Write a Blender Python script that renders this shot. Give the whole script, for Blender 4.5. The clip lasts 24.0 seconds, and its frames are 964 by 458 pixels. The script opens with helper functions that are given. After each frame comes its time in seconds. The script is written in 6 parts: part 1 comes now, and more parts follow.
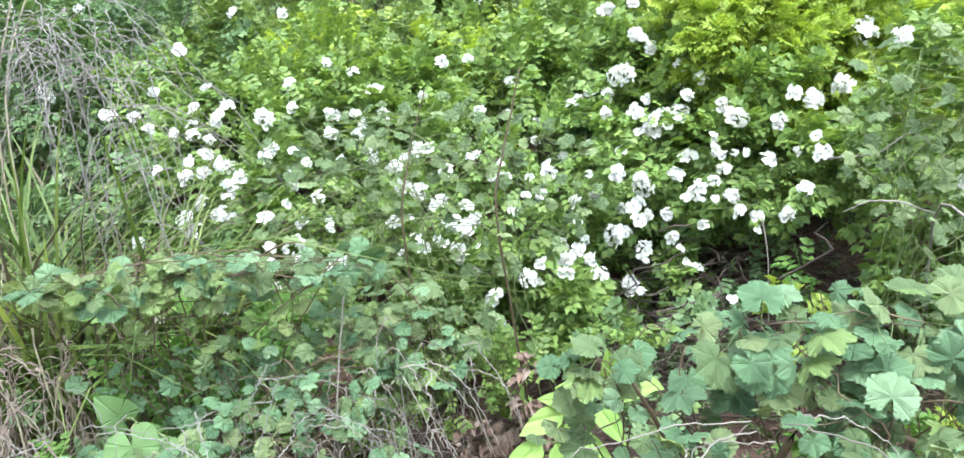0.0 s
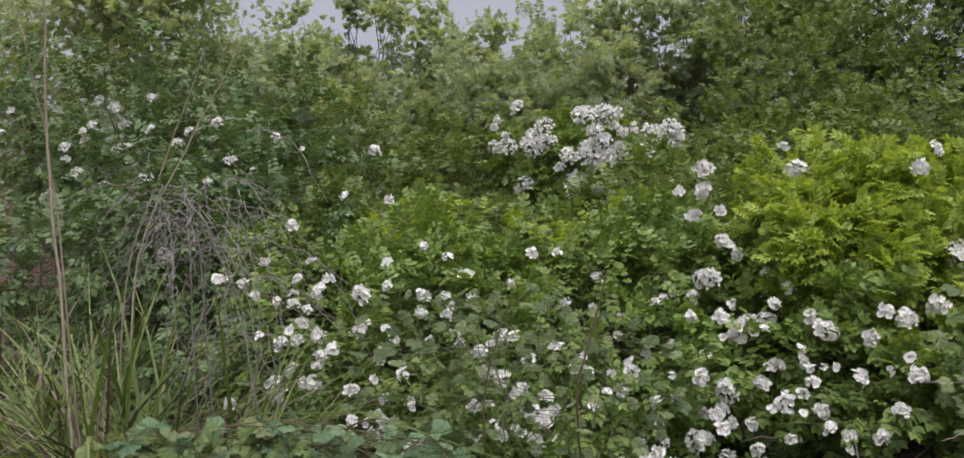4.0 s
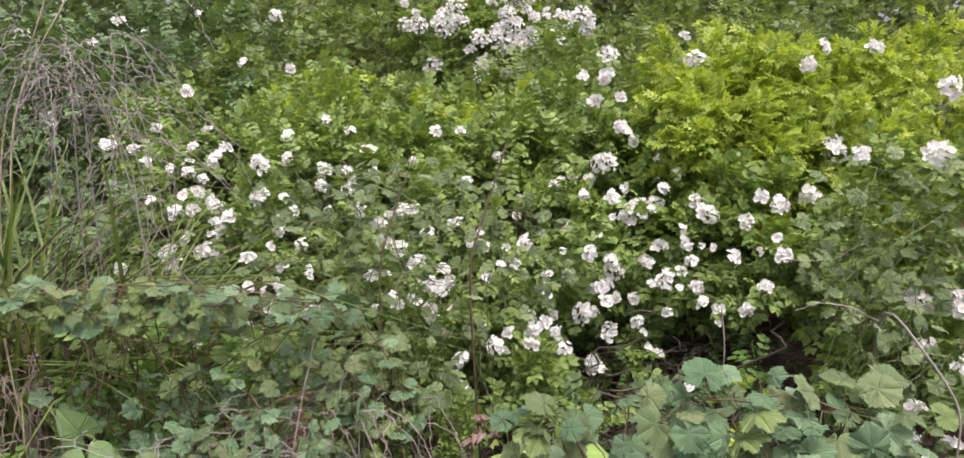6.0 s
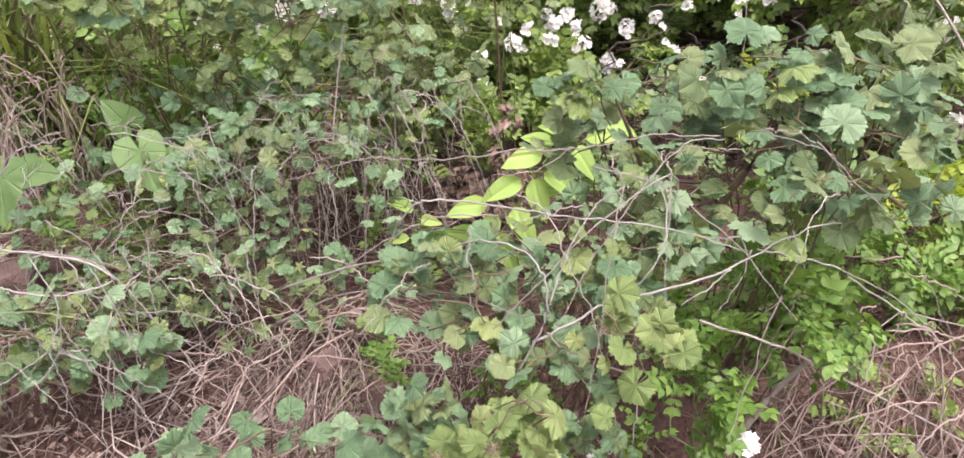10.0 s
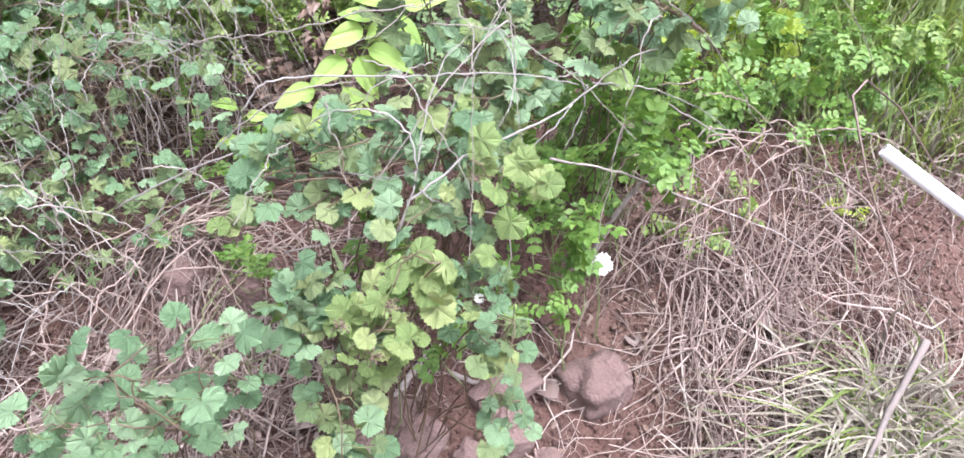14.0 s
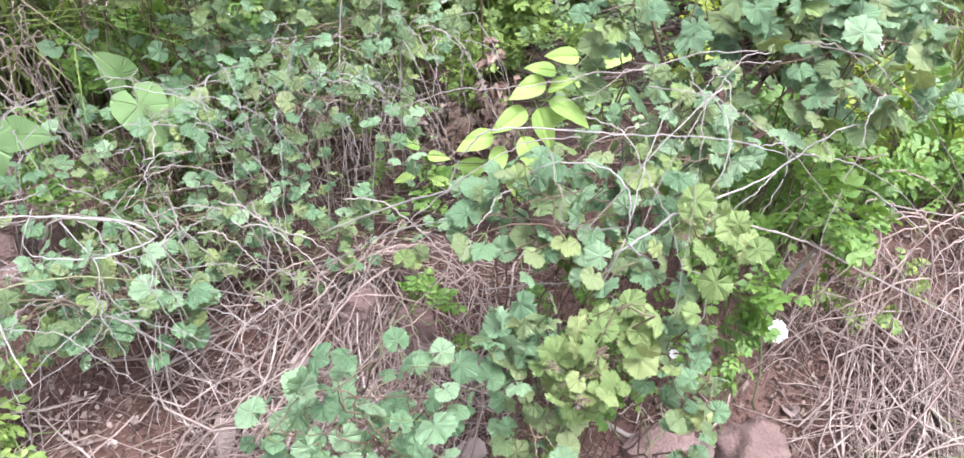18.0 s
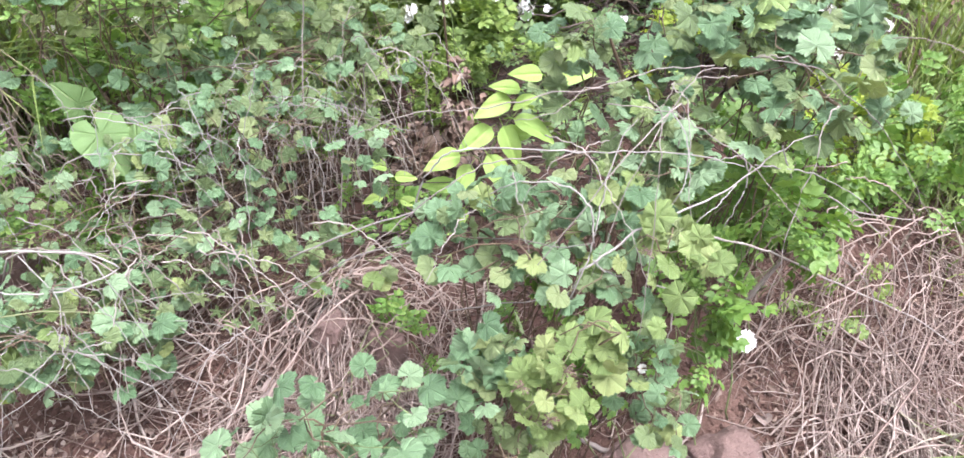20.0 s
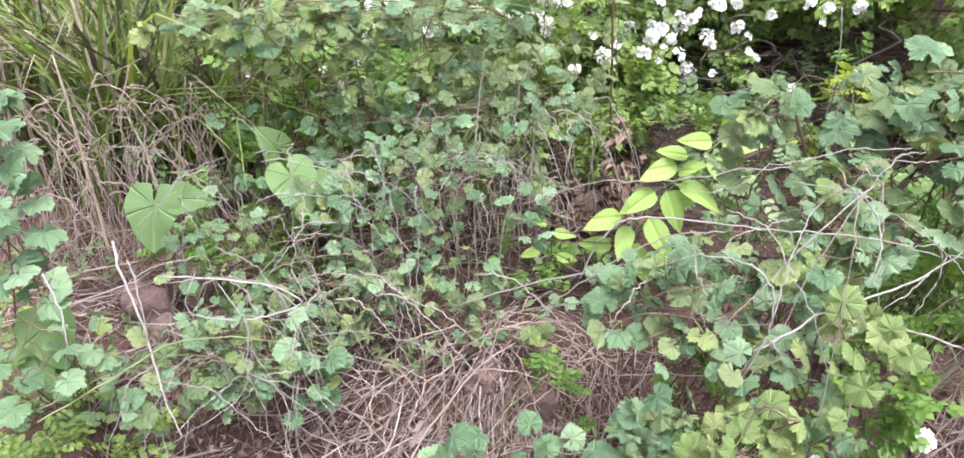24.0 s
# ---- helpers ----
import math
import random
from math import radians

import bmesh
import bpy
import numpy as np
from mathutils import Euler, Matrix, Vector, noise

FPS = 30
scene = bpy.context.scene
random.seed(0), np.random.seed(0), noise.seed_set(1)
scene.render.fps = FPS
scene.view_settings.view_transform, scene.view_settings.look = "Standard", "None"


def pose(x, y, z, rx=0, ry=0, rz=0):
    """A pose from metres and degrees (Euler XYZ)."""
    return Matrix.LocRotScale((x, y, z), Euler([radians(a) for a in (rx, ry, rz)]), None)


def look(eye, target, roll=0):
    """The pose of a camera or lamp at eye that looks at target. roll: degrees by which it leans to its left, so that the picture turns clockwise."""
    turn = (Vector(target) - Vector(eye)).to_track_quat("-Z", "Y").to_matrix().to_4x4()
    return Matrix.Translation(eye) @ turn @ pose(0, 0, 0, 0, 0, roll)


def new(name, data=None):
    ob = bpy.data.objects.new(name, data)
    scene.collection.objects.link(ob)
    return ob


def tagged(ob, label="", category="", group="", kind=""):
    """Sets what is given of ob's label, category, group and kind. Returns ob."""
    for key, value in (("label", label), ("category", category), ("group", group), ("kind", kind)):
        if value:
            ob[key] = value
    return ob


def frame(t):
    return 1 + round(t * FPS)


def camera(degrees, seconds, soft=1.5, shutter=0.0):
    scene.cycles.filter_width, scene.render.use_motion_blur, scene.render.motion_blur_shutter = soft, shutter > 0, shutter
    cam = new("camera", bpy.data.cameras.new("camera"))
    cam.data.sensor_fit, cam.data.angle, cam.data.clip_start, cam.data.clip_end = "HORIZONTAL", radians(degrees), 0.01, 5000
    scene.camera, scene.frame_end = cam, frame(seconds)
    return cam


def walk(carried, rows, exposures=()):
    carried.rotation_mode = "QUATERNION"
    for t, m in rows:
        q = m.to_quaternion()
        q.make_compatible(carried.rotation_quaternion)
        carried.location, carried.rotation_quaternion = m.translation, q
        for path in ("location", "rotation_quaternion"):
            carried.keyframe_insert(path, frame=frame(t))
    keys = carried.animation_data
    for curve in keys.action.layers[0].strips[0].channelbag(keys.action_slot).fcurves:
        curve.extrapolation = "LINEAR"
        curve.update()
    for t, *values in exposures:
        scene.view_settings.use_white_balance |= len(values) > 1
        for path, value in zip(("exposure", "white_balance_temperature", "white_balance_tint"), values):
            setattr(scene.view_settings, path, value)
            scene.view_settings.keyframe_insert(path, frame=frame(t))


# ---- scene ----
cam = camera(65.41, 24.0, soft=1.5)
PATH = [
    (0, -0.018, 0.108, 1.531, 73.21, 5.12, 0.43),
    (0.5, -0.026, 0.078, 1.573, 80.24, 5.10, 1.95),
    (1, -0.032, 0.058, 1.584, 82.60, 3.64, 2.92),
    (1.5, -0.032, 0.044, 1.592, 85.10, 3.69, 2.94),
    (2, -0.033, 0.047, 1.592, 87.14, 3.66, 3.19),
    (2.5, -0.055, 0.057, 1.591, 88.34, 4.36, 6.67),
    (4.5, -0.021, 0.015, 1.555, 86.33, 0.47, 6.07),
    (5, -0.010, 0.000, 1.541, 82.69, -0.95, 4.59),
    (5.5, -0.008, -0.002, 1.531, 81.02, -1.47, 1.64),
    (6, -0.005, 0.003, 1.523, 78.98, -1.43, 0.49),
    (6.5, -0.001, 0.005, 1.509, 76.83, -2.67, 0.39),
    (7, 0.000, 0.000, 1.500, 75.00, -3.51, -0.00),
    (7.5, -0.004, -0.005, 1.501, 73.77, -3.50, -0.84),
    (8, -0.001, -0.008, 1.499, 73.21, -3.48, -0.98),
    (8.5, -0.007, -0.015, 1.490, 72.24, -2.98, -0.49),
    (9, 0.008, -0.027, 1.470, 69.40, -0.89, -0.36),
    (9.5, -0.019, -0.057, 1.437, 63.68, -0.86, -0.05),
    (10, -0.101, -0.074, 1.423, 58.81, -0.44, -0.59),
    (10.5, -0.193, -0.121, 1.400, 54.12, -1.48, -1.87),
    (11, -0.197, -0.124, 1.389, 52.73, -0.11, -2.12),
    (11.5, -0.051, -0.101, 1.364, 48.48, 0.00, -0.47),
    (13.5, -0.196, -0.124, 1.379, 49.14, -1.21, -19.67),
    (14, -0.209, -0.120, 1.388, 51.24, -0.70, -18.37),
    (14.5, -0.207, -0.118, 1.393, 51.46, 0.42, -18.05),
    (15, -0.209, -0.118, 1.393, 51.89, -0.01, -17.28),
    (15.5, -0.223, -0.121, 1.400, 52.45, -0.27, -14.63),
    (16, -0.219, -0.120, 1.395, 51.63, 0.80, -14.51),
    (16.5, -0.240, -0.114, 1.395, 51.49, 0.66, -13.05),
    (17, -0.362, -0.104, 1.409, 51.87, 1.78, -15.90),
    (17.5, -0.404, -0.114, 1.412, 51.86, -2.18, -15.64),
    (18, -0.426, -0.108, 1.425, 54.55, -1.09, -10.19),
    (18.5, -0.407, -0.102, 1.438, 56.00, 0.18, -11.08),
    (20.5, -0.401, -0.106, 1.435, 55.55, -0.74, -12.72),
    (21, -0.433, -0.102, 1.440, 55.58, -1.74, -10.22),
    (21.5, -0.462, -0.094, 1.449, 55.95, -0.29, -4.99),
    (22, -0.465, -0.097, 1.455, 56.94, -0.44, -4.38),
    (22.5, -0.470, -0.097, 1.456, 57.04, 0.20, -3.56),
    (23, -0.473, -0.097, 1.462, 57.65, 0.13, -2.97),
    (23.5, -0.484, -0.099, 1.467, 57.81, -0.03, -2.12),
    (24, -0.494, -0.102, 1.477, 59.10, 0.63, -2.25),
]
BASE = 0.33
EXPOSURES = [(t, BASE + s, k, m) for t, s, k, m in ((0, 0.6, 5610, 4), (1, 0.33, 5700, 12), (2, 0.20, 5680, 19), (2.5, 0.04, 5760, 21), (4.5, -1.16, 6340, 17), (5, -1.18, 6400, 17), (5.7, -0.56, 6420, 21), (6.3, -0.08, 6460, 23), (8, 0.02, 6460, 25), (10, 0.28, 6460, 26), (11, 0.56, 6380, 27), (14, 0.70, 5780, 21), (17, 0.74, 5740, 20), (21, 0.67, 5980, 20), (22, 0.61, 5980, 20), (24, 0.56, 5980, 20))]
walk(cam, [(t, pose(*row)) for t, *row in PATH], EXPOSURES)

# ---- light ----
SUN_ELEVATION, SUN_TURN = radians(70), radians(150)
world = bpy.data.worlds.new("sky")
scene.world = world
world.use_nodes = True
sky = world.node_tree.nodes.new("ShaderNodeTexSky")
sky.sky_type, sky.sun_disc = "NISHITA", False
sky.sun_elevation, sky.sun_rotation = SUN_ELEVATION, SUN_TURN
sky.air_density, sky.dust_density = 1.0, 6.0
pale = world.node_tree.nodes.new("ShaderNodeHueSaturation")
pale.inputs["Saturation"].default_value, pale.inputs["Value"].default_value = 0.25, 1.75
world.node_tree.links.new(sky.outputs["Color"], pale.inputs["Color"])
world.node_tree.links.new(pale.outputs["Color"], world.node_tree.nodes["Background"].inputs["Color"])
world.node_tree.nodes["Background"].inputs["Strength"].default_value = 0.15
sun = new("sun", bpy.data.lights.new("sun", "SUN"))
sun.data.energy, sun.data.angle, sun.data.color = 2.2, radians(30), (1.0, 0.965, 0.92)
sun.matrix_world = look((0, 0, 0), (-math.sin(SUN_TURN) * math.cos(SUN_ELEVATION), -math.cos(SUN_TURN) * math.cos(SUN_ELEVATION), -math.sin(SUN_ELEVATION)))

rng = np.random.default_rng(11)


# ---- materials ----
def shader(name, rough=0.6):
    m = bpy.data.materials.new(name)
    m.use_nodes = True
    b = m.node_tree.nodes["Principled BSDF"]
    b.inputs["Roughness"].default_value = rough
    return m, m.node_tree, b


def ramp(tree, fac, *stops):
    r = tree.nodes.new("ShaderNodeValToRGB")
    while len(r.color_ramp.elements) < len(stops):
        r.color_ramp.elements.new(0.5)
    for e, (at, c) in zip(r.color_ramp.elements, stops):
        e.position, e.color = at, (*c, 1)
    tree.links.new(fac, r.inputs[0])
    return r.outputs[0]


def noise_tex(tree, scale, detail=4.0, coords="Object", stretch=None):
    n = tree.nodes.new("ShaderNodeTexNoise")
    n.inputs["Scale"].default_value, n.inputs["Detail"].default_value = scale, detail
    c = tree.nodes.new("ShaderNodeTexCoord").outputs[coords]
    if stretch:
        mp = tree.nodes.new("ShaderNodeMapping")
        mp.inputs["Scale"].default_value = stretch
        tree.links.new(c, mp.inputs[0])
        c = mp.outputs[0]
    tree.links.new(c, n.inputs["Vector"])
    return n.outputs["Fac"]


def mixed(tree, fac, a, b, how="MIX"):
    m = tree.nodes.new("ShaderNodeMix")
    m.data_type, m.blend_type = "RGBA", how
    for sock, v in ((m.inputs[0], fac), (m.inputs[6], a), (m.inputs[7], b)):
        if isinstance(v, (int, float)):
            sock.default_value = v
        elif isinstance(v, tuple):
            sock.default_value = (*v, 1)
        else:
            tree.links.new(v, sock)
    return m.outputs[2]


def maths(tree, op, a, b=0.0):
    m = tree.nodes.new("ShaderNodeMath")
    m.operation = op
    for sock, v in ((m.inputs[0], a), (m.inputs[1], b)):
        if isinstance(v, (int, float)):
            sock.default_value = v
        else:
            tree.links.new(v, sock)
    return m.outputs[0]


def bumped(tree, b, height, strength=0.3, distance=0.01):
    n = tree.nodes.new("ShaderNodeBump")
    n.inputs["Strength"].default_value, n.inputs["Distance"].default_value = strength, distance
    tree.links.new(height, n.inputs["Height"])
    tree.links.new(n.outputs[0], b.inputs["Normal"])


def leaf_material(name, low, mid, high, rough=0.5, see=0.35, veins=0, vein_mix=0.35, loose=False, side_veins=0.5):
    """Leaf with chance colour per leaf, blotches, veins from its own UV and some light through it."""
    m, tree, b = shader(name, rough)
    if loose:
        chance = tree.nodes.new("ShaderNodeObjectInfo").outputs["Random"]
    else:
        chance = tree.nodes.new("ShaderNodeNewGeometry").outputs["Random Per Island"]
    col = ramp(tree, chance, (0.0, low), (0.5, mid), (1.0, high))
    blotch = noise_tex(tree, 9.0 if not loose else 45.0, 3.0)
    col = mixed(tree, maths(tree, "MULTIPLY", blotch, 0.55), col, tuple(min(1, c * 1.5 + 0.02) for c in mid))
    height = noise_tex(tree, 160.0, 2.0)
    if veins:
        uv = tree.nodes.new("ShaderNodeTexCoord").outputs["UV"]
        sep = tree.nodes.new("ShaderNodeSeparateXYZ")
        tree.links.new(uv, sep.inputs[0])
        if veins == 5:
            ang = maths(tree, "ARCTAN2", sep.outputs[0], sep.outputs[1])
            wave = maths(tree, "COSINE", maths(tree, "MULTIPLY", ang, 5.806))
            side = maths(tree, "COSINE", maths(tree, "ADD", maths(tree, "MULTIPLY", maths(tree, "ABSOLUTE", wave), 9.0), maths(tree, "MULTIPLY", sep.outputs[1], 40.0)))
        else:
            wave = maths(tree, "COSINE", maths(tree, "MULTIPLY", sep.outputs[0], 7.0))
            side = maths(tree, "COSINE", maths(tree, "SUBTRACT", maths(tree, "MULTIPLY", sep.outputs[1], 44.0), maths(tree, "MULTIPLY", maths(tree, "ABSOLUTE", sep.outputs[0]), 40.0)))
        line = maths(tree, "POWER", maths(tree, "MAXIMUM", wave, 0.0), 18.0)
        fine = maths(tree, "MULTIPLY", maths(tree, "POWER", maths(tree, "MAXIMUM", side, 0.0), 4.0), side_veins)
        both = maths(tree, "MAXIMUM", line, fine)
        col = mixed(tree, maths(tree, "MULTIPLY", both, vein_mix), col, tuple(min(1, c * 2.0 + 0.06) for c in mid))
        height = maths(tree, "SUBTRACT", maths(tree, "MULTIPLY", height, 0.25), both)
    bumped(tree, b, height, 0.8, 0.005 if loose else 0.003)
    tree.links.new(col, b.inputs["Base Color"])
    t = tree.nodes.new("ShaderNodeBsdfTranslucent")
    tree.links.new(mixed(tree, 1.0, col, (1.0, 1.0, 0.45), "MULTIPLY"), t.inputs["Color"])
    mx = tree.nodes.new("ShaderNodeMixShader")
    mx.inputs[0].default_value = see
    tree.links.new(b.outputs[0], mx.inputs[1])
    tree.links.new(t.outputs[0], mx.inputs[2])
    tree.links.new(mx.outputs[0], tree.nodes["Material Output"].inputs["Surface"])
    return m


def fibre_material(name, low, mid, high, rough=0.75, scale=30.0, per_object=False):
    m, tree, b = shader(name, rough)
    chance = tree.nodes.new("ShaderNodeObjectInfo").outputs["Random"] if per_object else tree.nodes.new("ShaderNodeNewGeometry").outputs["Random Per Island"]
    col = ramp(tree, chance, (0.0, low), (0.45, mid), (1.0, high))
    n = noise_tex(tree, scale, 5.0)
    col = mixed(tree, n, col, tuple(c * 0.45 for c in mid), "MIX")
    tree.links.new(col, b.inputs["Base Color"])
    bumped(tree, b, noise_tex(tree, scale * 5, 4.0), 0.5, 0.004)
    return m


LOBED = leaf_material("lobed_leaf_green", (0.055, 0.118, 0.048), (0.142, 0.242, 0.115), (0.28, 0.385, 0.22), 0.46, 0.2, 5, 0.3, True)
LOBED_DULL = leaf_material("lobed_leaf_dull", (0.06, 0.105, 0.035), (0.145, 0.205, 0.08), (0.29, 0.34, 0.15), 0.5, 0.22, 5, 0.28, True)
LOBED_PALE = leaf_material("lobed_leaf_yellowish", (0.13, 0.20, 0.055), (0.205, 0.285, 0.09), (0.33, 0.37, 0.15), 0.5, 0.25, 5, 0.28, True)
HEART = leaf_material("heart_leaf_green", (0.09, 0.17, 0.05), (0.13, 0.22, 0.07), (0.17, 0.265, 0.095), 0.45, 0.3, 5, 0.3, True, 0.12)
SHOOT = leaf_material("yellow_shoot_leaf", (0.20, 0.34, 0.065), (0.28, 0.42, 0.095), (0.37, 0.49, 0.14), 0.45, 0.35, 1, 0.15, True, 0.12)
ROSE = leaf_material("rose_leaf", (0.08, 0.14, 0.032), (0.175, 0.265, 0.06), (0.32, 0.41, 0.11), 0.42, 0.38)
BRIGHT = leaf_material("bright_herb_leaf", (0.07, 0.15, 0.025), (0.125, 0.235, 0.043), (0.22, 0.33, 0.075), 0.45, 0.38)
GOLD = leaf_material("yellow_green_leaf", (0.17, 0.255, 0.035), (0.335, 0.43, 0.066), (0.49, 0.56, 0.11), 0.5, 0.5)
OLIVE = leaf_material("olive_shrub_leaf", (0.085, 0.14, 0.04), (0.165, 0.235, 0.065), (0.30, 0.36, 0.10), 0.5, 0.42)
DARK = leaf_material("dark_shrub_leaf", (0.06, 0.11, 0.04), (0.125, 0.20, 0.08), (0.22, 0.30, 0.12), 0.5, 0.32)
# paler than real foliage: the veil of haze is put into this leaf colour
HAZY = leaf_material("haze_tinted_leaf", (0.24, 0.30, 0.19), (0.38, 0.44, 0.30), (0.48, 0.53, 0.39), 0.5, 0.6)
GRASS = leaf_material("grass_blade", (0.05, 0.10, 0.025), (0.145, 0.205, 0.05), (0.31, 0.36, 0.12), 0.45, 0.35)


def petal_material(name, per_blossom):
    """Thin white petals: each a touch different, some flushed pink, faintly streaked, with light through them."""
    m, tree, b = shader(name, 0.6)
    if per_blossom:
        chance = tree.nodes.new("ShaderNodeObjectInfo").outputs["Random"]
    else:
        chance = tree.nodes.new("ShaderNodeNewGeometry").outputs["Random Per Island"]
    col = ramp(tree, chance, (0.0, (0.82, 0.82, 0.76)), (0.7, (0.87, 0.87, 0.85)), (1.0, (0.87, 0.81, 0.80)))
    col = mixed(tree, maths(tree, "MULTIPLY", noise_tex(tree, 3.0 if per_blossom else 220.0, 3.0), 0.25), col, (0.84, 0.83, 0.76))
    tree.links.new(col, b.inputs["Base Color"])
    t = tree.nodes.new("ShaderNodeBsdfTranslucent")
    tree.links.new(col, t.inputs["Color"])
    mx = tree.nodes.new("ShaderNodeMixShader")
    mx.inputs[0].default_value = 0.3
    tree.links.new(b.outputs[0], mx.inputs[1])
    tree.links.new(t.outputs[0], mx.inputs[2])
    tree.links.new(mx.outputs[0], tree.nodes["Material Output"].inputs["Surface"])
    return m


PETAL, WHITE = petal_material("white_petal", False), petal_material("white_rose_petal", True)
POLLEN = fibre_material("yellow_stamens", (0.55, 0.40, 0.06), (0.62, 0.48, 0.10), (0.60, 0.50, 0.20), 0.8)
STRAW = fibre_material("dry_straw", (0.09, 0.05, 0.04), (0.32, 0.235, 0.19), (0.63, 0.54, 0.46), 0.7)
DRYGRASS = fibre_material("dry_grass_blade", (0.07, 0.058, 0.03), (0.17, 0.145, 0.08), (0.36, 0.315, 0.205), 0.7)
PALEGRASS = fibre_material("bleached_grass_blade", (0.17, 0.145, 0.10), (0.31, 0.275, 0.20), (0.50, 0.46, 0.365), 0.7)
DEADLEAF = fibre_material("dead_leaf", (0.12, 0.07, 0.045), (0.21, 0.135, 0.095), (0.38, 0.30, 0.24), 0.7)
BLEACHED = fibre_material("sun_bleached_twig", (0.22, 0.20, 0.175), (0.34, 0.315, 0.28), (0.47, 0.44, 0.40), 0.7, 40.0, True)
TWIG = fibre_material("bleached_twig", (0.20, 0.165, 0.14), (0.34, 0.295, 0.255), (0.47, 0.42, 0.37), 0.75, 40.0, True)
CANE = fibre_material("brown_cane", (0.11, 0.07, 0.04), (0.16, 0.11, 0.065), (0.23, 0.17, 0.10), 0.65, 40.0, True)
GREENSTEM = fibre_material("green_stem", (0.14, 0.20, 0.06), (0.20, 0.26, 0.09), (0.28, 0.30, 0.14), 0.55, 40.0, True)
GREYVINE = fibre_material("grey_dead_vine", (0.19, 0.165, 0.155), (0.31, 0.275, 0.255), (0.42, 0.38, 0.355), 0.8, 40.0, True)
PALESTALK = fibre_material("pale_dry_stalk", (0.34, 0.28, 0.19), (0.46, 0.39, 0.27), (0.55, 0.48, 0.36), 0.7, 30.0, True)
BARK = fibre_material("grey_bark", (0.12, 0.10, 0.08), (0.18, 0.155, 0.125), (0.25, 0.215, 0.18), 0.85, 14.0, True)


def soil_material():
    m, tree, b = shader("red_brown_soil", 0.95)
    big = noise_tex(tree, 2.2, 6.0)
    col = ramp(tree, big, (0.3, (0.042, 0.020, 0.014)), (0.5, (0.094, 0.048, 0.035)), (0.72, (0.178, 0.109, 0.084)))
    grit = noise_tex(tree, 90.0, 6.0)
    col = mixed(tree, maths(tree, "MULTIPLY", grit, 0.6), col, (0.094, 0.056, 0.040))
    tree.links.new(col, b.inputs["Base Color"])
    bumped(tree, b, maths(tree, "ADD", noise_tex(tree, 22.0, 8.0), maths(tree, "MULTIPLY", grit, 0.4)), 0.9, 0.03)
    return m


def stone_material():
    m, tree, b = shader("red_stone", 0.85)
    col = ramp(tree, noise_tex(tree, 7.0, 6.0), (0.3, (0.092, 0.056, 0.046)), (0.55, (0.156, 0.102, 0.085)), (0.75, (0.239, 0.175, 0.150)))
    tint = tree.nodes.new("ShaderNodeObjectInfo").outputs["Random"]
    col = mixed(tree, maths(tree, "MULTIPLY", tint, 0.35), col, (0.239, 0.166, 0.140))
    speck = noise_tex(tree, 120.0, 4.0)
    col = mixed(tree, maths(tree, "MULTIPLY", speck, 0.4), col, (0.147, 0.097, 0.080))
    tree.links.new(col, b.inputs["Base Color"])
    bumped(tree, b, maths(tree, "ADD", noise_tex(tree, 18.0, 9.0), maths(tree, "MULTIPLY", speck, 0.35)), 1.0, 0.022)
    return m


SOIL, STONE = soil_material(), stone_material()


# ---- mesh tools ----
def tri_mesh(name, V, F, mats, uv=None, mi=None, smooth=False):
    """A mesh from arrays of vertices and triangles."""
    me = bpy.data.meshes.new(name)
    V, F = np.asarray(V, np.float32), np.asarray(F, np.int32)
    me.vertices.add(len(V))
    me.vertices.foreach_set("co", V.ravel())
    me.loops.add(F.size)
    me.loops.foreach_set("vertex_index", F.ravel())
    me.polygons.add(len(F))
    me.polygons.foreach_set("loop_start", np.arange(0, F.size, 3, dtype=np.int32))
    if mi is not None:
        me.polygons.foreach_set("material_index", np.asarray(mi, np.int32))
    if smooth:
        me.polygons.foreach_set("use_smooth", np.ones(len(F), bool))
    if uv is not None:
        me.uv_layers.new(name="UV").data.foreach_set("uv", np.asarray(uv, np.float32)[F.ravel()].ravel())
    for m in mats:
        me.materials.append(m)
    me.update(calc_edges=True)
    return me


def part(name, me, parent, label="", m=None, kind=""):
    ob = new(name, me)
    ob.parent = parent
    if m is not None:
        ob.matrix_basis = m
    if label or kind:
        tagged(ob, label, kind=kind)
    return ob


def thing(name, base, label, category, group="", kind=""):
    ob = new(name)
    ob.location = base
    ob.empty_display_size = 0.1
    return tagged(ob, label, category, group, kind)


def joined(pieces):
    """Several (V, F) into one."""
    Vs, Fs, n = [], [], 0
    for V, F in pieces:
        Vs.append(V), Fs.append(np.asarray(F) + n)
        n += len(V)
    return np.concatenate(Vs), np.concatenate(Fs)


def spread(V, F, M, P):
    """Copies of a small mesh at turns-and-scales M and places P."""
    V, F = np.asarray(V, float), np.asarray(F)
    out = np.einsum("nij,vj->nvi", M, V) + P[:, None]
    return out.reshape(-1, 3), (F[None] + (np.arange(len(P)) * len(V))[:, None, None]).reshape(-1, 3)


def unit(v):
    return v / np.maximum(np.linalg.norm(v, axis=-1, keepdims=True), 1e-9)


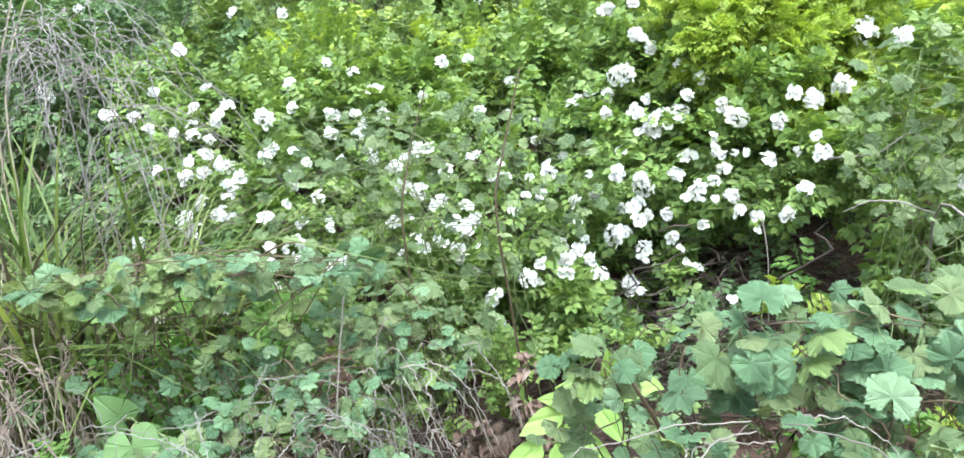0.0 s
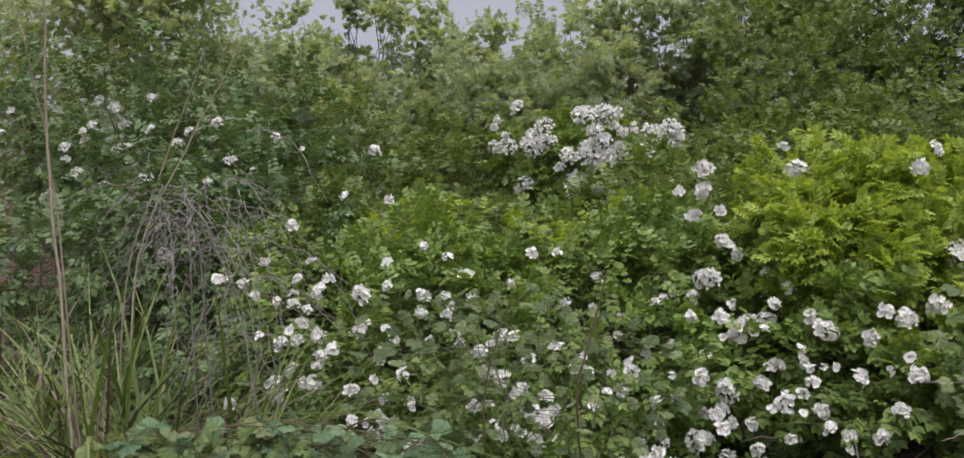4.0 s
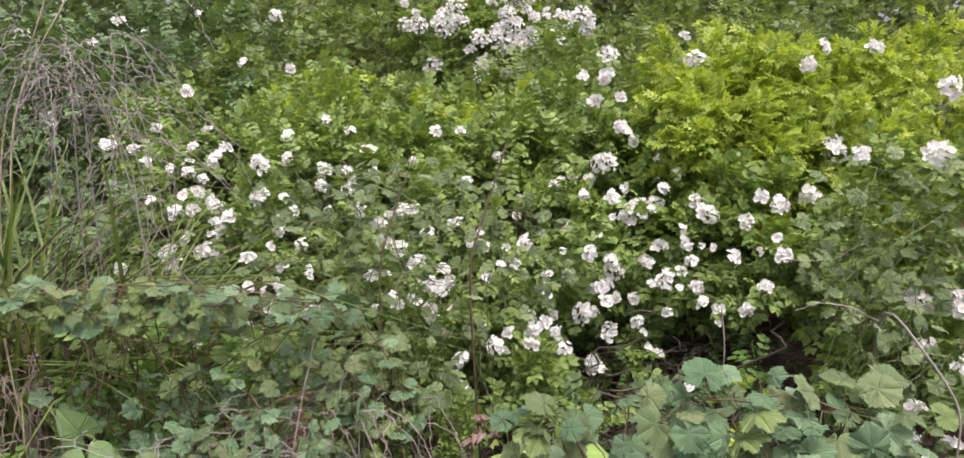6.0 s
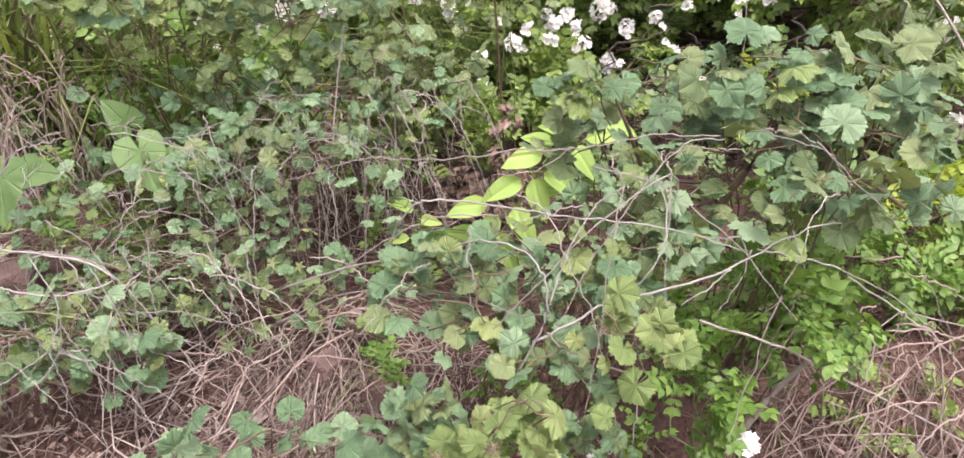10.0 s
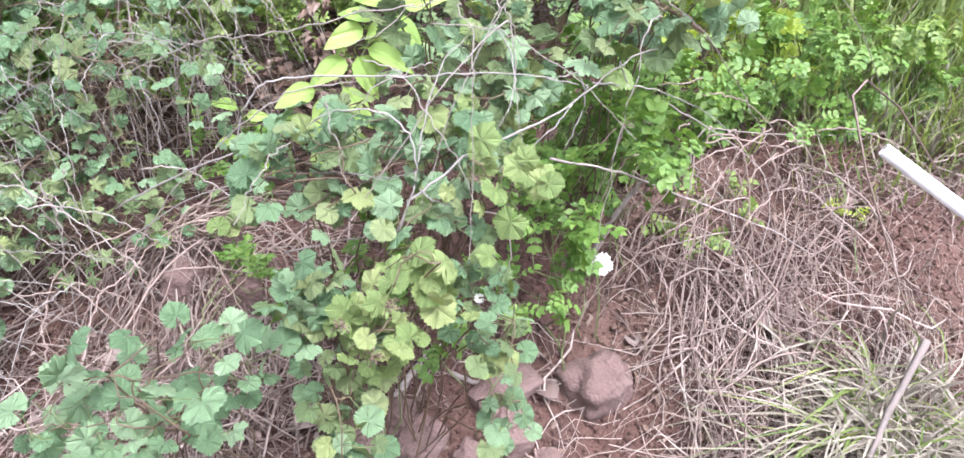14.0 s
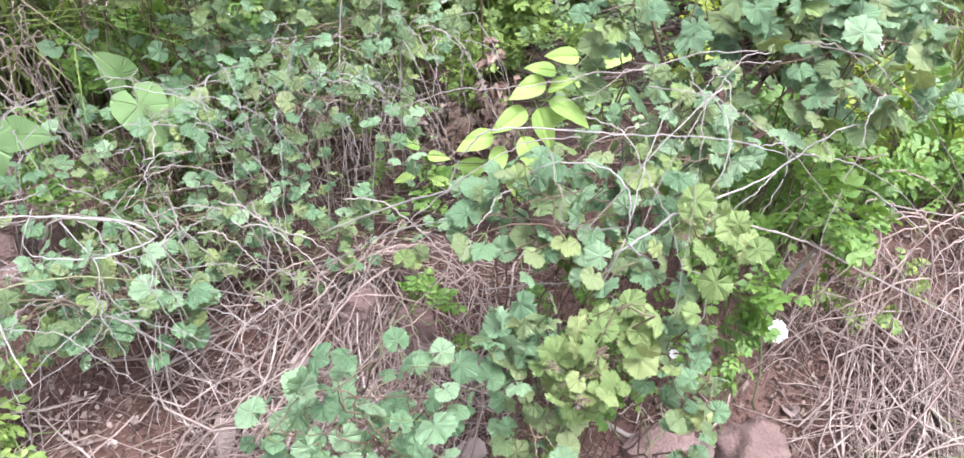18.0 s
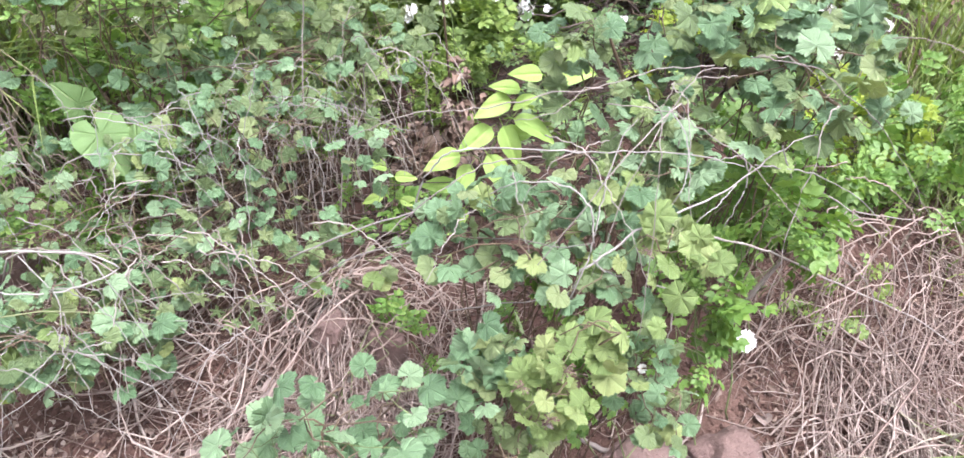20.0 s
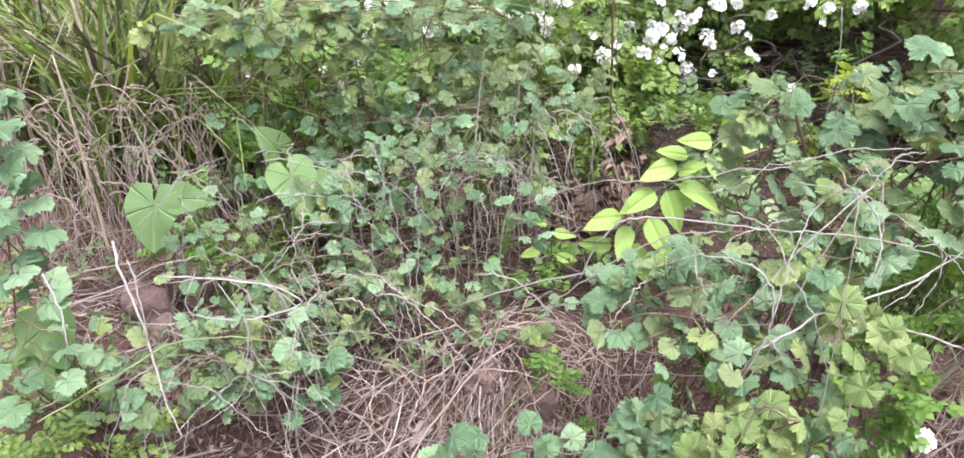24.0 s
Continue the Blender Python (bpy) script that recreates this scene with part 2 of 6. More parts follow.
def turns(normal, along, size):
    """Frames whose y runs along and whose z is near the normal, times size."""
    y = unit(along)
    x = unit(np.cross(y, normal))
    z = np.cross(x, y)
    return np.stack([x, y, z], -1) * np.asarray(size)[:, None, None]


def tube(points, radii, sides=5):
    """A tapering tube along points, closed at its end."""
    p = np.asarray(points, float)
    k = len(p)
    r = np.interp(np.linspace(0, 1, k), np.linspace(0, 1, len(radii)), radii)
    d = unit(np.gradient(p, axis=0))
    ref = np.where(np.abs(d[:, 2:]) > 0.9, [[1.0, 0, 0]], [[0, 0, 1.0]])
    a = unit(np.cross(d, ref))
    b = np.cross(d, a)
    ang = np.arange(sides) * 2 * math.pi / sides
    V = p[:, None] + r[:, None, None] * (np.cos(ang)[None, :, None] * a[:, None] + np.sin(ang)[None, :, None] * b[:, None])
    V = np.concatenate([V.reshape(-1, 3), p[-1:] + d[-1:] * r[-1], p[:1]])
    F = []
    for i in range(k - 1):
        for j in range(sides):
            q, s = i * sides + j, i * sides + (j + 1) % sides
            F += [(q, s, s + sides), (q, s + sides, q + sides)]
    F += [((k - 1) * sides + j, (k - 1) * sides + (j + 1) % sides, k * sides) for j in range(sides)]
    F += [((j + 1) % sides, j, k * sides + 1) for j in range(sides)]
    return V, np.array(F)


def bend(a, b, lift=0.2, wob=0.03, k=9):
    """A way from a to b that arches up by lift and wobbles."""
    a, b = np.asarray(a, float), np.asarray(b, float)
    t = np.linspace(0, 1, k)[:, None]
    p = a + (b - a) * t + np.array([0, 0, lift]) * 4 * t * (1 - t)
    ph = rng.uniform(0, 6.28, (3, 2))
    for c in range(3):
        p[:, c] += wob * np.sin(t[:, 0] * math.pi) * (np.sin(t[:, 0] * 7 + ph[c, 0]) + 0.6 * np.sin(t[:, 0] * 15 + ph[c, 1]))
    return p


def gz(x, y):
    return float(ground_z(x, y))


def ground_z(x, y):
    """Height of the earth bank."""
    x, y = np.asarray(x, float), np.asarray(y, float)
    z = np.interp(y, [-6, 0.3, 0.6, 0.8, 1.0, 1.4, 2.0, 2.6, 4, 8, 14, 40], [-0.28, -0.27, -0.23, -0.14, -0.05, 0.10, 0.19, 0.24, 0.38, 0.85, 1.4, 2.4])
    z = z + 0.10 * np.clip((x - 0.45) / 0.5, 0, 1) * np.clip((y - 0.75) / 0.4, 0, 1) * np.clip((6 - y) / 3, 0, 1)
    z = z + 0.12 * np.exp(-((x + 0.36) / 0.32) ** 2 - ((y - 1.36) / 0.22) ** 2)
    return z + 0.015 * np.sin(7 * x + 3 * y) * np.sin(5 * y - 2 * x) + 0.008 * np.sin(19 * x + 1) * np.sin(23 * y)


# ---- small shapes ----
def leaflet(width=0.32, fold=0.12, droop=0.12):
    """One oval leaflet of length 1 along y, folded on its midrib."""
    V = [(0, 0, 0), (-width * 0.8, 0.28, fold * 0.8), (-width * 0.85, 0.6, fold), (0, 1, -droop), (width * 0.85, 0.6, fold), (width * 0.8, 0.28, fold * 0.8), (0, 0.45, 0.02)]
    F = [(0, 6, 1), (1, 6, 2), (2, 6, 3), (3, 6, 4), (4, 6, 5), (5, 6, 0)]
    return np.array(V), np.array(F)


def blade_plain(width=0.3, fold=0.1):
    return np.array([(0, 0, 0), (-width, 0.45, fold), (0, 1, -0.12), (width, 0.45, fold), (0, 0.5, 0)]), np.array([(0, 4, 1), (1, 4, 2), (2, 4, 3), (3, 4, 0)])


def pinnate(pairs=3, width=0.34, simple=False):
    """A feathered leaf of length 1: leaflets in pairs on a thin stalk, and one at the tip."""
    one = blade_plain(width) if simple else leaflet(width)
    pieces = [tube([(0, 0, 0), (0, 0.4, 0.03), (0, 0.72, 0)], (0.012, 0.006), 3)]
    for i in range(pairs):
        at, size = 0.22 + 0.5 * i / max(1, pairs - 1), 0.26 + 0.04 * i
        for s in (-1, 1):
            a = s * radians(62 - 8 * i)
            m = np.array([[math.cos(a), math.sin(a), 0], [-math.sin(a), math.cos(a), 0], [0, 0, 1]])
            pieces.append((one[0] * size @ m.T + (0, at, 0.02), one[1]))
    pieces.append((one[0] * 0.36 + (0, 0.7, 0), one[1]))
    return joined(pieces)


def lobed_leaf(lobes=5, teeth=0.07, cup=0.10, pleat=0.05, seed=0, stalk=0.55, deep=0.2):
    """A palmate leaf of radius about 1 with toothed, pointed lobes, pleated along its veins, and a stalk; and the UV for its veins."""
    r = np.random.default_rng(seed)
    n = 45
    ang = np.linspace(-math.radians(163), math.radians(163), n)
    step = math.radians(62)
    k = np.abs((ang / step + 0.5) % 1 - 0.5) * 2
    rad = 1 - deep * k ** 0.8
    if lobes == 3:
        rad = rad * (1 - 0.16 * np.exp(-((np.abs(ang) - 2 * step) / 0.4) ** 2))
    rad = rad * (1 - 0.26 * (np.abs(ang) / math.pi) ** 2) + teeth * np.where(np.arange(n) % 2, 0.5, -0.5) + r.normal(0, 0.018, n)
    rad[n // 2] += 0.07
    fold = np.cos(2 * math.pi * ang / step)
    sag = r.normal(0, 0.05, 3)
    tilt = sag[0] * np.sin(ang) + sag[1] * np.cos(ang) + sag[2] * np.sin(2 * ang)

    def ring(f):
        q = rad * f
        return np.stack([q * np.sin(ang), q * np.cos(ang), -cup * q ** 2 + tilt * q - pleat * f * (1.3 - f) * fold * 2 + np.convolve(r.normal(0, 0.05, n), (0.5, 0.5), "same") * f + 0.03 * np.sin(9 * q + 4 * np.abs(ang))], 1)
    V = np.concatenate([[(0, 0, 0)], ring(0.36), ring(0.7), ring(1.0)])
    F = []
    for i in range(n - 1):
        F.append((2 + i, 1 + i, 0))
        for q in (0, 1):
            a, b = 1 + q * n + i, 1 + (q + 1) * n + i
            F += [(b + 1, b, a), (a + 1, b + 1, a)]
    V = V + (0, stalk, 0)
    uv = V[:, :2] - (0, stalk)
    sv, sf = tube([(0, 0, -0.25), (0, stalk * 0.5, -0.08), (0, stalk, 0)], (0.022, 0.016), 3)
    uv = np.concatenate([uv, np.full((len(sv), 2), 0.31)])
    V, F2 = joined([(V, np.array(F)), (sv, sf)])
    return V, F2, uv


def heart_leaf(seed=0):
    """A broad heart-shaped blade of length about 1 beyond its stalk, drooping at the tip; and the UV for its veins."""
    r = np.random.default_rng(seed)
    n = 37
    ang = np.linspace(-math.radians(168), math.radians(168), n)
    rad = 0.60 + 0.32 * np.exp(-(ang / 0.55) ** 2) + 0.10 * np.exp(-(ang / 0.16) ** 2) - 0.13 * np.clip((np.abs(ang) - 2.3) / 0.6, 0, 1) + r.normal(0, 0.008, n)
    rows = [np.stack([rad * f * np.sin(ang), rad * f * np.cos(ang), 0.16 * np.abs(np.sin(ang)) * f * rad - 0.34 * np.clip(rad * f * np.cos(ang), 0, 1) ** 2 * r.uniform(0.6, 1.2) + 0.02 * np.sin(6 * ang + seed) * f], 1) for f in (0.36, 0.7, 1.0)]
    V = np.concatenate([[(0, 0, 0)], *rows])
    F = []
    for i in range(n - 1):
        F.append((2 + i, 1 + i, 0))
        for q in (0, 1):
            a, b = 1 + q * n + i, 1 + (q + 1) * n + i
            F += [(b + 1, b, a), (a + 1, b + 1, a)]
    V = V + (0, 0.25, 0)
    uv = V[:, :2] - (0, 0.25)
    sv, sf = tube([(0, -0.02, -0.1), (0, 0.12, -0.03), (0, 0.25, 0)], (0.016, 0.013), 4)
    V2, F2 = joined([(V, np.array(F)), (sv, sf)])
    return V2, F2, np.concatenate([uv, np.full((len(sv), 2), 0.2)])


def pointed_leaf(width=0.3, seed=0):
    """An undivided leaf of length 1 with a stalk."""
    r = np.random.default_rng(seed)
    k = 9
    t = np.linspace(0, 1, k)
    w = width * np.sin(math.pi * t ** 0.75) ** 0.8 + 0.004
    z = -0.45 * t ** 2 * r.uniform(0.5, 1.3)
    side = 0.08 * r.normal() * t ** 2
    V, F = [], []
    for i in range(k):
        edge = 0.22 * w[i] + 0.012 * (i % 2)
        V += [(side[i] - w[i], t[i], z[i] + edge), (side[i], t[i], z[i]), (side[i] + w[i], t[i], z[i] + edge)]
    for i in range(k - 1):
        a = 3 * i
        F += [(a, a + 1, a + 4), (a, a + 4, a + 3), (a + 1, a + 2, a + 5), (a + 1, a + 5, a + 4)]
    V = np.array(V) + (0, 0.22, 0)
    uv = V[:, :2] - (0, 0.22)
    sv, sf = tube([(0, -0.02, -0.1), (0, 0.12, -0.02), (0, 0.22, 0)], (0.018, 0.014), 3)
    V2, F2 = joined([(V, np.array(F)), (sv, sf)])
    return V2, F2, np.concatenate([uv, np.full((len(sv), 2), 0.2)])


def blossom(seed, petals=5):
    """A small open rose of radius 1: notched petals from one heart, and a tuft of stamens. Returns vertices, faces and material numbers."""
    r = np.random.default_rng(seed)
    V, F, mi = [np.zeros(3)], [], []
    for i in range(petals):
        a = 2 * math.pi * i / petals + r.normal(0, 0.12)
        lift, s = r.uniform(0.1, 0.55), r.uniform(0.8, 1.15)
        out, side, up = np.array([math.cos(a), math.sin(a), 0]), np.array([-math.sin(a), math.cos(a), 0]), np.array([0, 0, 1.0])
        pts = [0.5 * out - 0.42 * side + 0.28 * lift * up, 0.95 * out - 0.44 * side + lift * up, 0.88 * out + 0.8 * lift * up, 0.95 * out + 0.44 * side + lift * up, 0.5 * out + 0.42 * side + 0.28 * lift * up, 0.5 * out + 0.12 * lift * up]
        n = len(V)
        V += [p * s for p in pts]
        F += [(0, n + 4, n + 5), (0, n + 5, n), (n, n + 5, n + 1), (n + 1, n + 5, n + 2), (n + 2, n + 5, n + 3), (n + 3, n + 5, n + 4)]
        mi += [0] * 6
    n = len(V)
    V += [np.array([0.15 * math.cos(b), 0.15 * math.sin(b), 0.13]) for b in np.arange(6) * math.pi / 3] + [np.array([0, 0, 0.19])]
    F += [(n + j, n + (j + 1) % 6, n + 6) for j in range(6)] + [(0, n + (j + 1) % 6, n + j) for j in range(6)]
    mi += [1] * 12
    return np.array(V), np.array(F), np.array(mi)


def flower_bunch(seed, count, spread_r, flower=0.0128):
    """A domed bunch of small roses seen from +z: the mesh of its stalks, the joined mesh of all, and the pose of each rose."""
    r = np.random.default_rng(seed)
    Vs, Fs, Ms, n, stalks, poses = [], [], [], 0, [], []
    for i in range(count):
        a, d = i * 2.4 + r.normal(0, 0.3), spread_r * math.sqrt((i + 0.5) / count)
        p = np.array([d * math.cos(a), d * math.sin(a), 0.55 * spread_r * (1 - (d / spread_r) ** 2) + r.normal(0, 0.25 * flower + 0.04 * spread_r)])
        nrm = unit(np.array([[p[0] / spread_r, p[1] / spread_r, 0.9]]) + r.normal(0, 0.3, (1, 3)))
        M = turns(nrm, r.normal(0, 1, (1, 3)), [flower * r.uniform(0.75, 1.2)])[0]
        poses.append(Matrix.Translation(Vector(p)) @ Matrix(M.tolist()).to_4x4())
        V, F, mi = blossom(i % 6)
        V = V @ M.T + p
        Vs.append(V), Fs.append(F + n), Ms.append(mi)
        n += len(V)
        V, F = tube([(0, 0, -0.8 * spread_r), p * 0.6 + (0, 0, -0.3 * spread_r), p], (0.0013, 0.0009), 3)
        stalks.append((V, F))
        Vs.append(V), Fs.append(F + n), Ms.append(np.full(len(F), 2))
        n += len(V)
    whole = tri_mesh("flower_head", np.concatenate(Vs), np.concatenate(Fs), (PETAL, POLLEN, GREENSTEM), mi=np.concatenate(Ms))
    return tri_mesh("cluster_stalk", *joined(stalks), (GREENSTEM,)), whole, poses


BLOSSOMS = []
for i in range(6):
    V, F, mi = blossom(i)
    BLOSSOMS.append(tri_mesh("blossom", V, F, (WHITE, POLLEN), mi=mi))


LOBED_MESHES = []
for i in range(10):
    LOBED_MESHES.append(lobed_leaf(5 if i % 3 else 3, 0.07 + 0.012 * (i % 4), 0.08 + 0.09 * (i % 4), 0.05 + 0.015 * (i % 3), 40 + i, 0.4 + 0.1 * (i % 3), 0.07 + 0.045 * (i % 4)))
CUT_LEAVES = [tri_mesh("cut_leaf", V, F, (LOBED_DULL,), uv) for V, F, uv in (lobed_leaf(5, 0.12, 0.12, 0.06, 70 + i, 0.5, 0.5 + 0.06 * i) for i in range(4))]
LOBED_GREEN = [tri_mesh("lobed_leaf", V, F, (LOBED,), uv, smooth=True) for V, F, uv in LOBED_MESHES]
LOBED_OLIVE = [tri_mesh("dull_lobed_leaf", V, F, (LOBED_DULL,), uv, smooth=True) for V, F, uv in LOBED_MESHES]
LOBED_YELLOW = [tri_mesh("pale_lobed_leaf", V, F, (LOBED_PALE,), uv, smooth=True) for V, F, uv in LOBED_MESHES]
BUNCHES = {}
for k, (size, count) in enumerate(((0.28, 3), (0.45, 7), (0.6, 11), (0.8, 17), (1.05, 24), (1.5, 36), (2.3, 64))):
    BUNCHES[size] = [flower_bunch(10 * k + v, count + v % 2, 0.034 * size * (0.85 + 0.1 * v)) for v in range(4)]


# ---- plants ----
def wobbly_shell(center, radii, n, inner=0.55, rough=0.26, clump=15, fine=500):
    """Places in the outer part of an uneven rounded mass, in clumps, and the way outwards at each."""
    k = max(4, n // (clump if n >= fine else 6))
    d = unit(rng.normal(0, 1, (k, 3)))
    lump = 1 + rough * np.sin(3.1 * d[:, 0] + 5 * d[:, 2] + center[0] * 3) * np.sin(4.3 * d[:, 1] + 2 * d[:, 0]) + rng.normal(0, rough * 0.45, k)
    rad = lump * (inner + (1 - inner) * rng.uniform(0, 1, k) ** 0.45)
    c = d * rad[:, None]
    i = rng.integers(0, k, n)
    p = (c[i] + rng.normal(0, 0.07, (n, 3))) * np.asarray(radii) + np.asarray(center)
    return p, unit(d[i] / np.asarray(radii))


def leafy(points, out, template, size, vary=0.3, up=0.7, jitter=0.55):
    """Leaves at points, facing up and outwards."""
    n = len(points)
    nrm = unit(out * (1 - up) + np.array([0, 0, up]) + rng.normal(0, jitter * 0.5, (n, 3)))
    along = unit(out + np.array([0, 0, -0.15]) + rng.normal(0, jitter, (n, 3)))
    return spread(*template, turns(nrm, along, size * rng.uniform(1 - vary, 1 + vary, n)), points)


def bush(name, base, lobes, leaf, size, mat, label, category, stems=8, stem_mat=None, stem_r=0.007, group="", up=0.7, blooms=()):
    """A bush: stems from its foot into uneven leafy masses (centre, radii, number of leaves)."""
    root = thing(name, base, label, category, group)
    b = np.asarray(base, float)
    pts, outs = [], []
    for c, r, n in lobes:
        p, o = wobbly_shell(c, r, n)
        keep = p[:, 2] > ground_z(p[:, 0], p[:, 1]) + 0.02
        pts.append(p[keep]), outs.append(o[keep])
    p, o = np.concatenate(pts), np.concatenate(outs)
    for f in blooms:
        p, o = (q[np.linalg.norm((p - np.array(f[:3]) + (0, 0.09, -0.03)) * (1, 0.6, 1), axis=1) > 0.07 + 0.055 * f[3]] for q in (p, o))
    V, F = leafy(p, o, leaf, size, up=up)
    part("foliage", tri_mesh("foliage", V - b, F, (mat,)), root, kind="stuff")
    for i in range(stems):
        tip = p[rng.integers(0, len(p))]
        foot = b + (*rng.normal(0, 0.10, 2), -0.03)
        way = bend(foot, tip, 0.12 * np.linalg.norm(tip - foot), 0.04, 10)
        part("stem", tri_mesh("stem", *tube(way - b, (stem_r, stem_r * 0.3), 5), (stem_mat or GREENSTEM,), smooth=True), root)
    return root


def add_bunches(root, places, first=0, tilt=0.8):
    """Flower bunches on a bush at (x, y, z, size); near ones carry each blossom as a part."""
    b = np.array(root.location)
    for i, (x, y, z, s) in enumerate(places):
        face = Vector((rng.normal(0, 0.35), -tilt + rng.normal(0, 0.3), 0.75 + rng.normal(0, 0.25)))
        m = Matrix.Translation(Vector((x, y, z)) - Vector(b)) @ face.to_track_quat("Z", "Y").to_matrix().to_4x4() @ Matrix.Rotation(rng.uniform(0, 6.28), 4, "Z") @ Matrix.Diagonal((rng.uniform(0.9, 1.15), rng.uniform(0.85, 1.1), 1, 1))
        stalk, whole, poses = BUNCHES[min(BUNCHES, key=lambda q: abs(q - s * 1.15))][(first + i) % 4]
        if y > 3.4:
            part("flower_head", whole, root, m=m, kind="stuff")
            continue
        cluster = part("flower_stalk", stalk, root, m=m)
        for k, q in enumerate(poses):
            part("blossom", BLOSSOMS[k % 6], cluster, m=q)


def leaf_pose(at, size, face=0.35, along=None, nrm=None):
    """Place, turn and size of a leaf whose blade faces up and to the open side."""
    side = Vector(along) if along else Vector((rng.normal(0, 1), rng.normal(-face, 0.8), rng.normal(0.1, 0.45)))
    nrm = Vector(nrm) if nrm else Vector((rng.normal(0, 0.35), -face * 1.3 + rng.normal(0, 0.3), 0.8 + rng.normal(0, 0.2)))
    y = side.normalized()
    x = y.cross(nrm).normalized()
    z = x.cross(y)
    m = Matrix(((x.x, y.x, z.x, 0), (x.y, y.y, z.y, 0), (x.z, y.z, z.z, 0), (0, 0, 0, 1)))
    return Matrix.Translation(Vector(at)) @ m @ Matrix.Scale(size, 4)


def evenly(n, tries=7):
    """n places in the unit disc, each picked as the loosest of a few chance ones."""
    out = []
    for i in range(n):
        r, a = np.sqrt(rng.uniform(0, 1, tries)), rng.uniform(0, 6.28, tries)
        c = np.stack([r * np.cos(a), r * np.sin(a)], 1)
        if out:
            c = c[np.argmax(np.min(np.linalg.norm(c[:, None] - np.array(out)[None], axis=2), axis=1))][None]
        out.append(c[0])
    return np.array(out)


def bramble(base, patches, label, meshes=None, group="lobed-leaf brambles", mat=None, cane_r=0.0021, name="bramble", face=0.4, category="bramble", per=7, thick=0.04):
    """Canes that rise from the ground and run through tilted leafy patches
    (centre, half width, half height, tilt, number of leaves, leaf radius[, meshes]); each leaf is a part on its own stalk."""
    b = np.array((base[0], base[1], gz(*base[:2])))
    root = thing(name, tuple(b), label, category, group)
    for c, hw, hh, tilt, n, size, *own in patches:
        use = own[0] if own else (meshes or LOBED_GREEN)
        c = np.asarray(c, float)
        u, v, w = np.array([1.0, 0, 0]), np.array([0, math.sin(radians(tilt)), math.cos(radians(tilt))]), np.array([0, -math.cos(radians(tilt)), math.sin(radians(tilt))])
        n = max(3, round(n * 1.3))
        k = max(2, round(n / per))
        spots = evenly(n, 2) * 1.1
        spots = c + hw * spots[:, :1] * u + hh * spots[:, 1:] * v + rng.normal(0, thick, (n, 1)) * w
        canes = []
        for i in range(k):
            r1, a1, r2, a2 = rng.uniform(0.3, 1), rng.uniform(0, 6.28), rng.uniform(0.6, 1.05), rng.uniform(1.6, 4.7)
            a2 += a1
            inn = c + hw * r1 * math.cos(a1) * u + hh * r1 * math.sin(a1) * v + (rng.normal(0, thick) - 0.03) * w
            out = c + hw * r2 * math.cos(a2) * u + hh * r2 * math.sin(a2) * v + (rng.normal(0, thick) - 0.02) * w
            foot = np.array([0.4 * b[0] + 0.6 * c[0] + rng.uniform(-0.8, 0.8) * hw, max(c[1] + 0.05, 0.5 * (b[1] + c[1])) + rng.uniform(0, 0.15), 0])
            foot[2] = gz(foot[0], foot[1]) - 0.02
            first = bend(foot, inn, 0.12 * np.linalg.norm(inn - foot), 0.02, 8)
            last = bend(inn, out, 0.02, 0.012, 9)
            way = np.concatenate([first, last[1:]])
            canes.append((way, way[5:], [], []))
        for at in spots:
            full, way, stalks, leaves = min(canes, key=lambda q: np.min(np.linalg.norm(q[1] - at, axis=1)))
            near = way[np.argmin(np.linalg.norm(way - at, axis=1))]
            at = near + (at - near) * rng.uniform(0.45, 1.0)
            big = size * 0.9 * rng.uniform(0.6, 1.25)
            side = at - near + rng.normal(0, 0.03, 3) + (0, -0.012, 0)
            m = leaf_pose(at - b, big, face, tuple(side / np.linalg.norm(side) * (1, 1, 0.6)))
            end = np.array(m @ Vector((0, 0, -0.25)))
            if np.linalg.norm(end - near + b) > 0.004:
                stalks.append(tube([near - b, (near - b) * 0.45 + end * 0.55 - (0, 0, 0.006), end], (0.0011, 0.0008), 3))
            leaves.append((use[rng.integers(0, len(use))], m))
        for full, way, stalks, leaves in canes:
            V, F = joined([tube(full - b, (cane_r, cane_r * 0.8, cane_r * 0.45), 5), *stalks])
            main = 5 * 2 * (len(full) - 1) + 10
            cane = part("cane", tri_mesh("cane", V, F, (mat or CANE, GREENSTEM), mi=np.arange(len(F)) >= main, smooth=True), root)
            for me, m in leaves:
                part("leaf", me, cane, m=m)
    return root


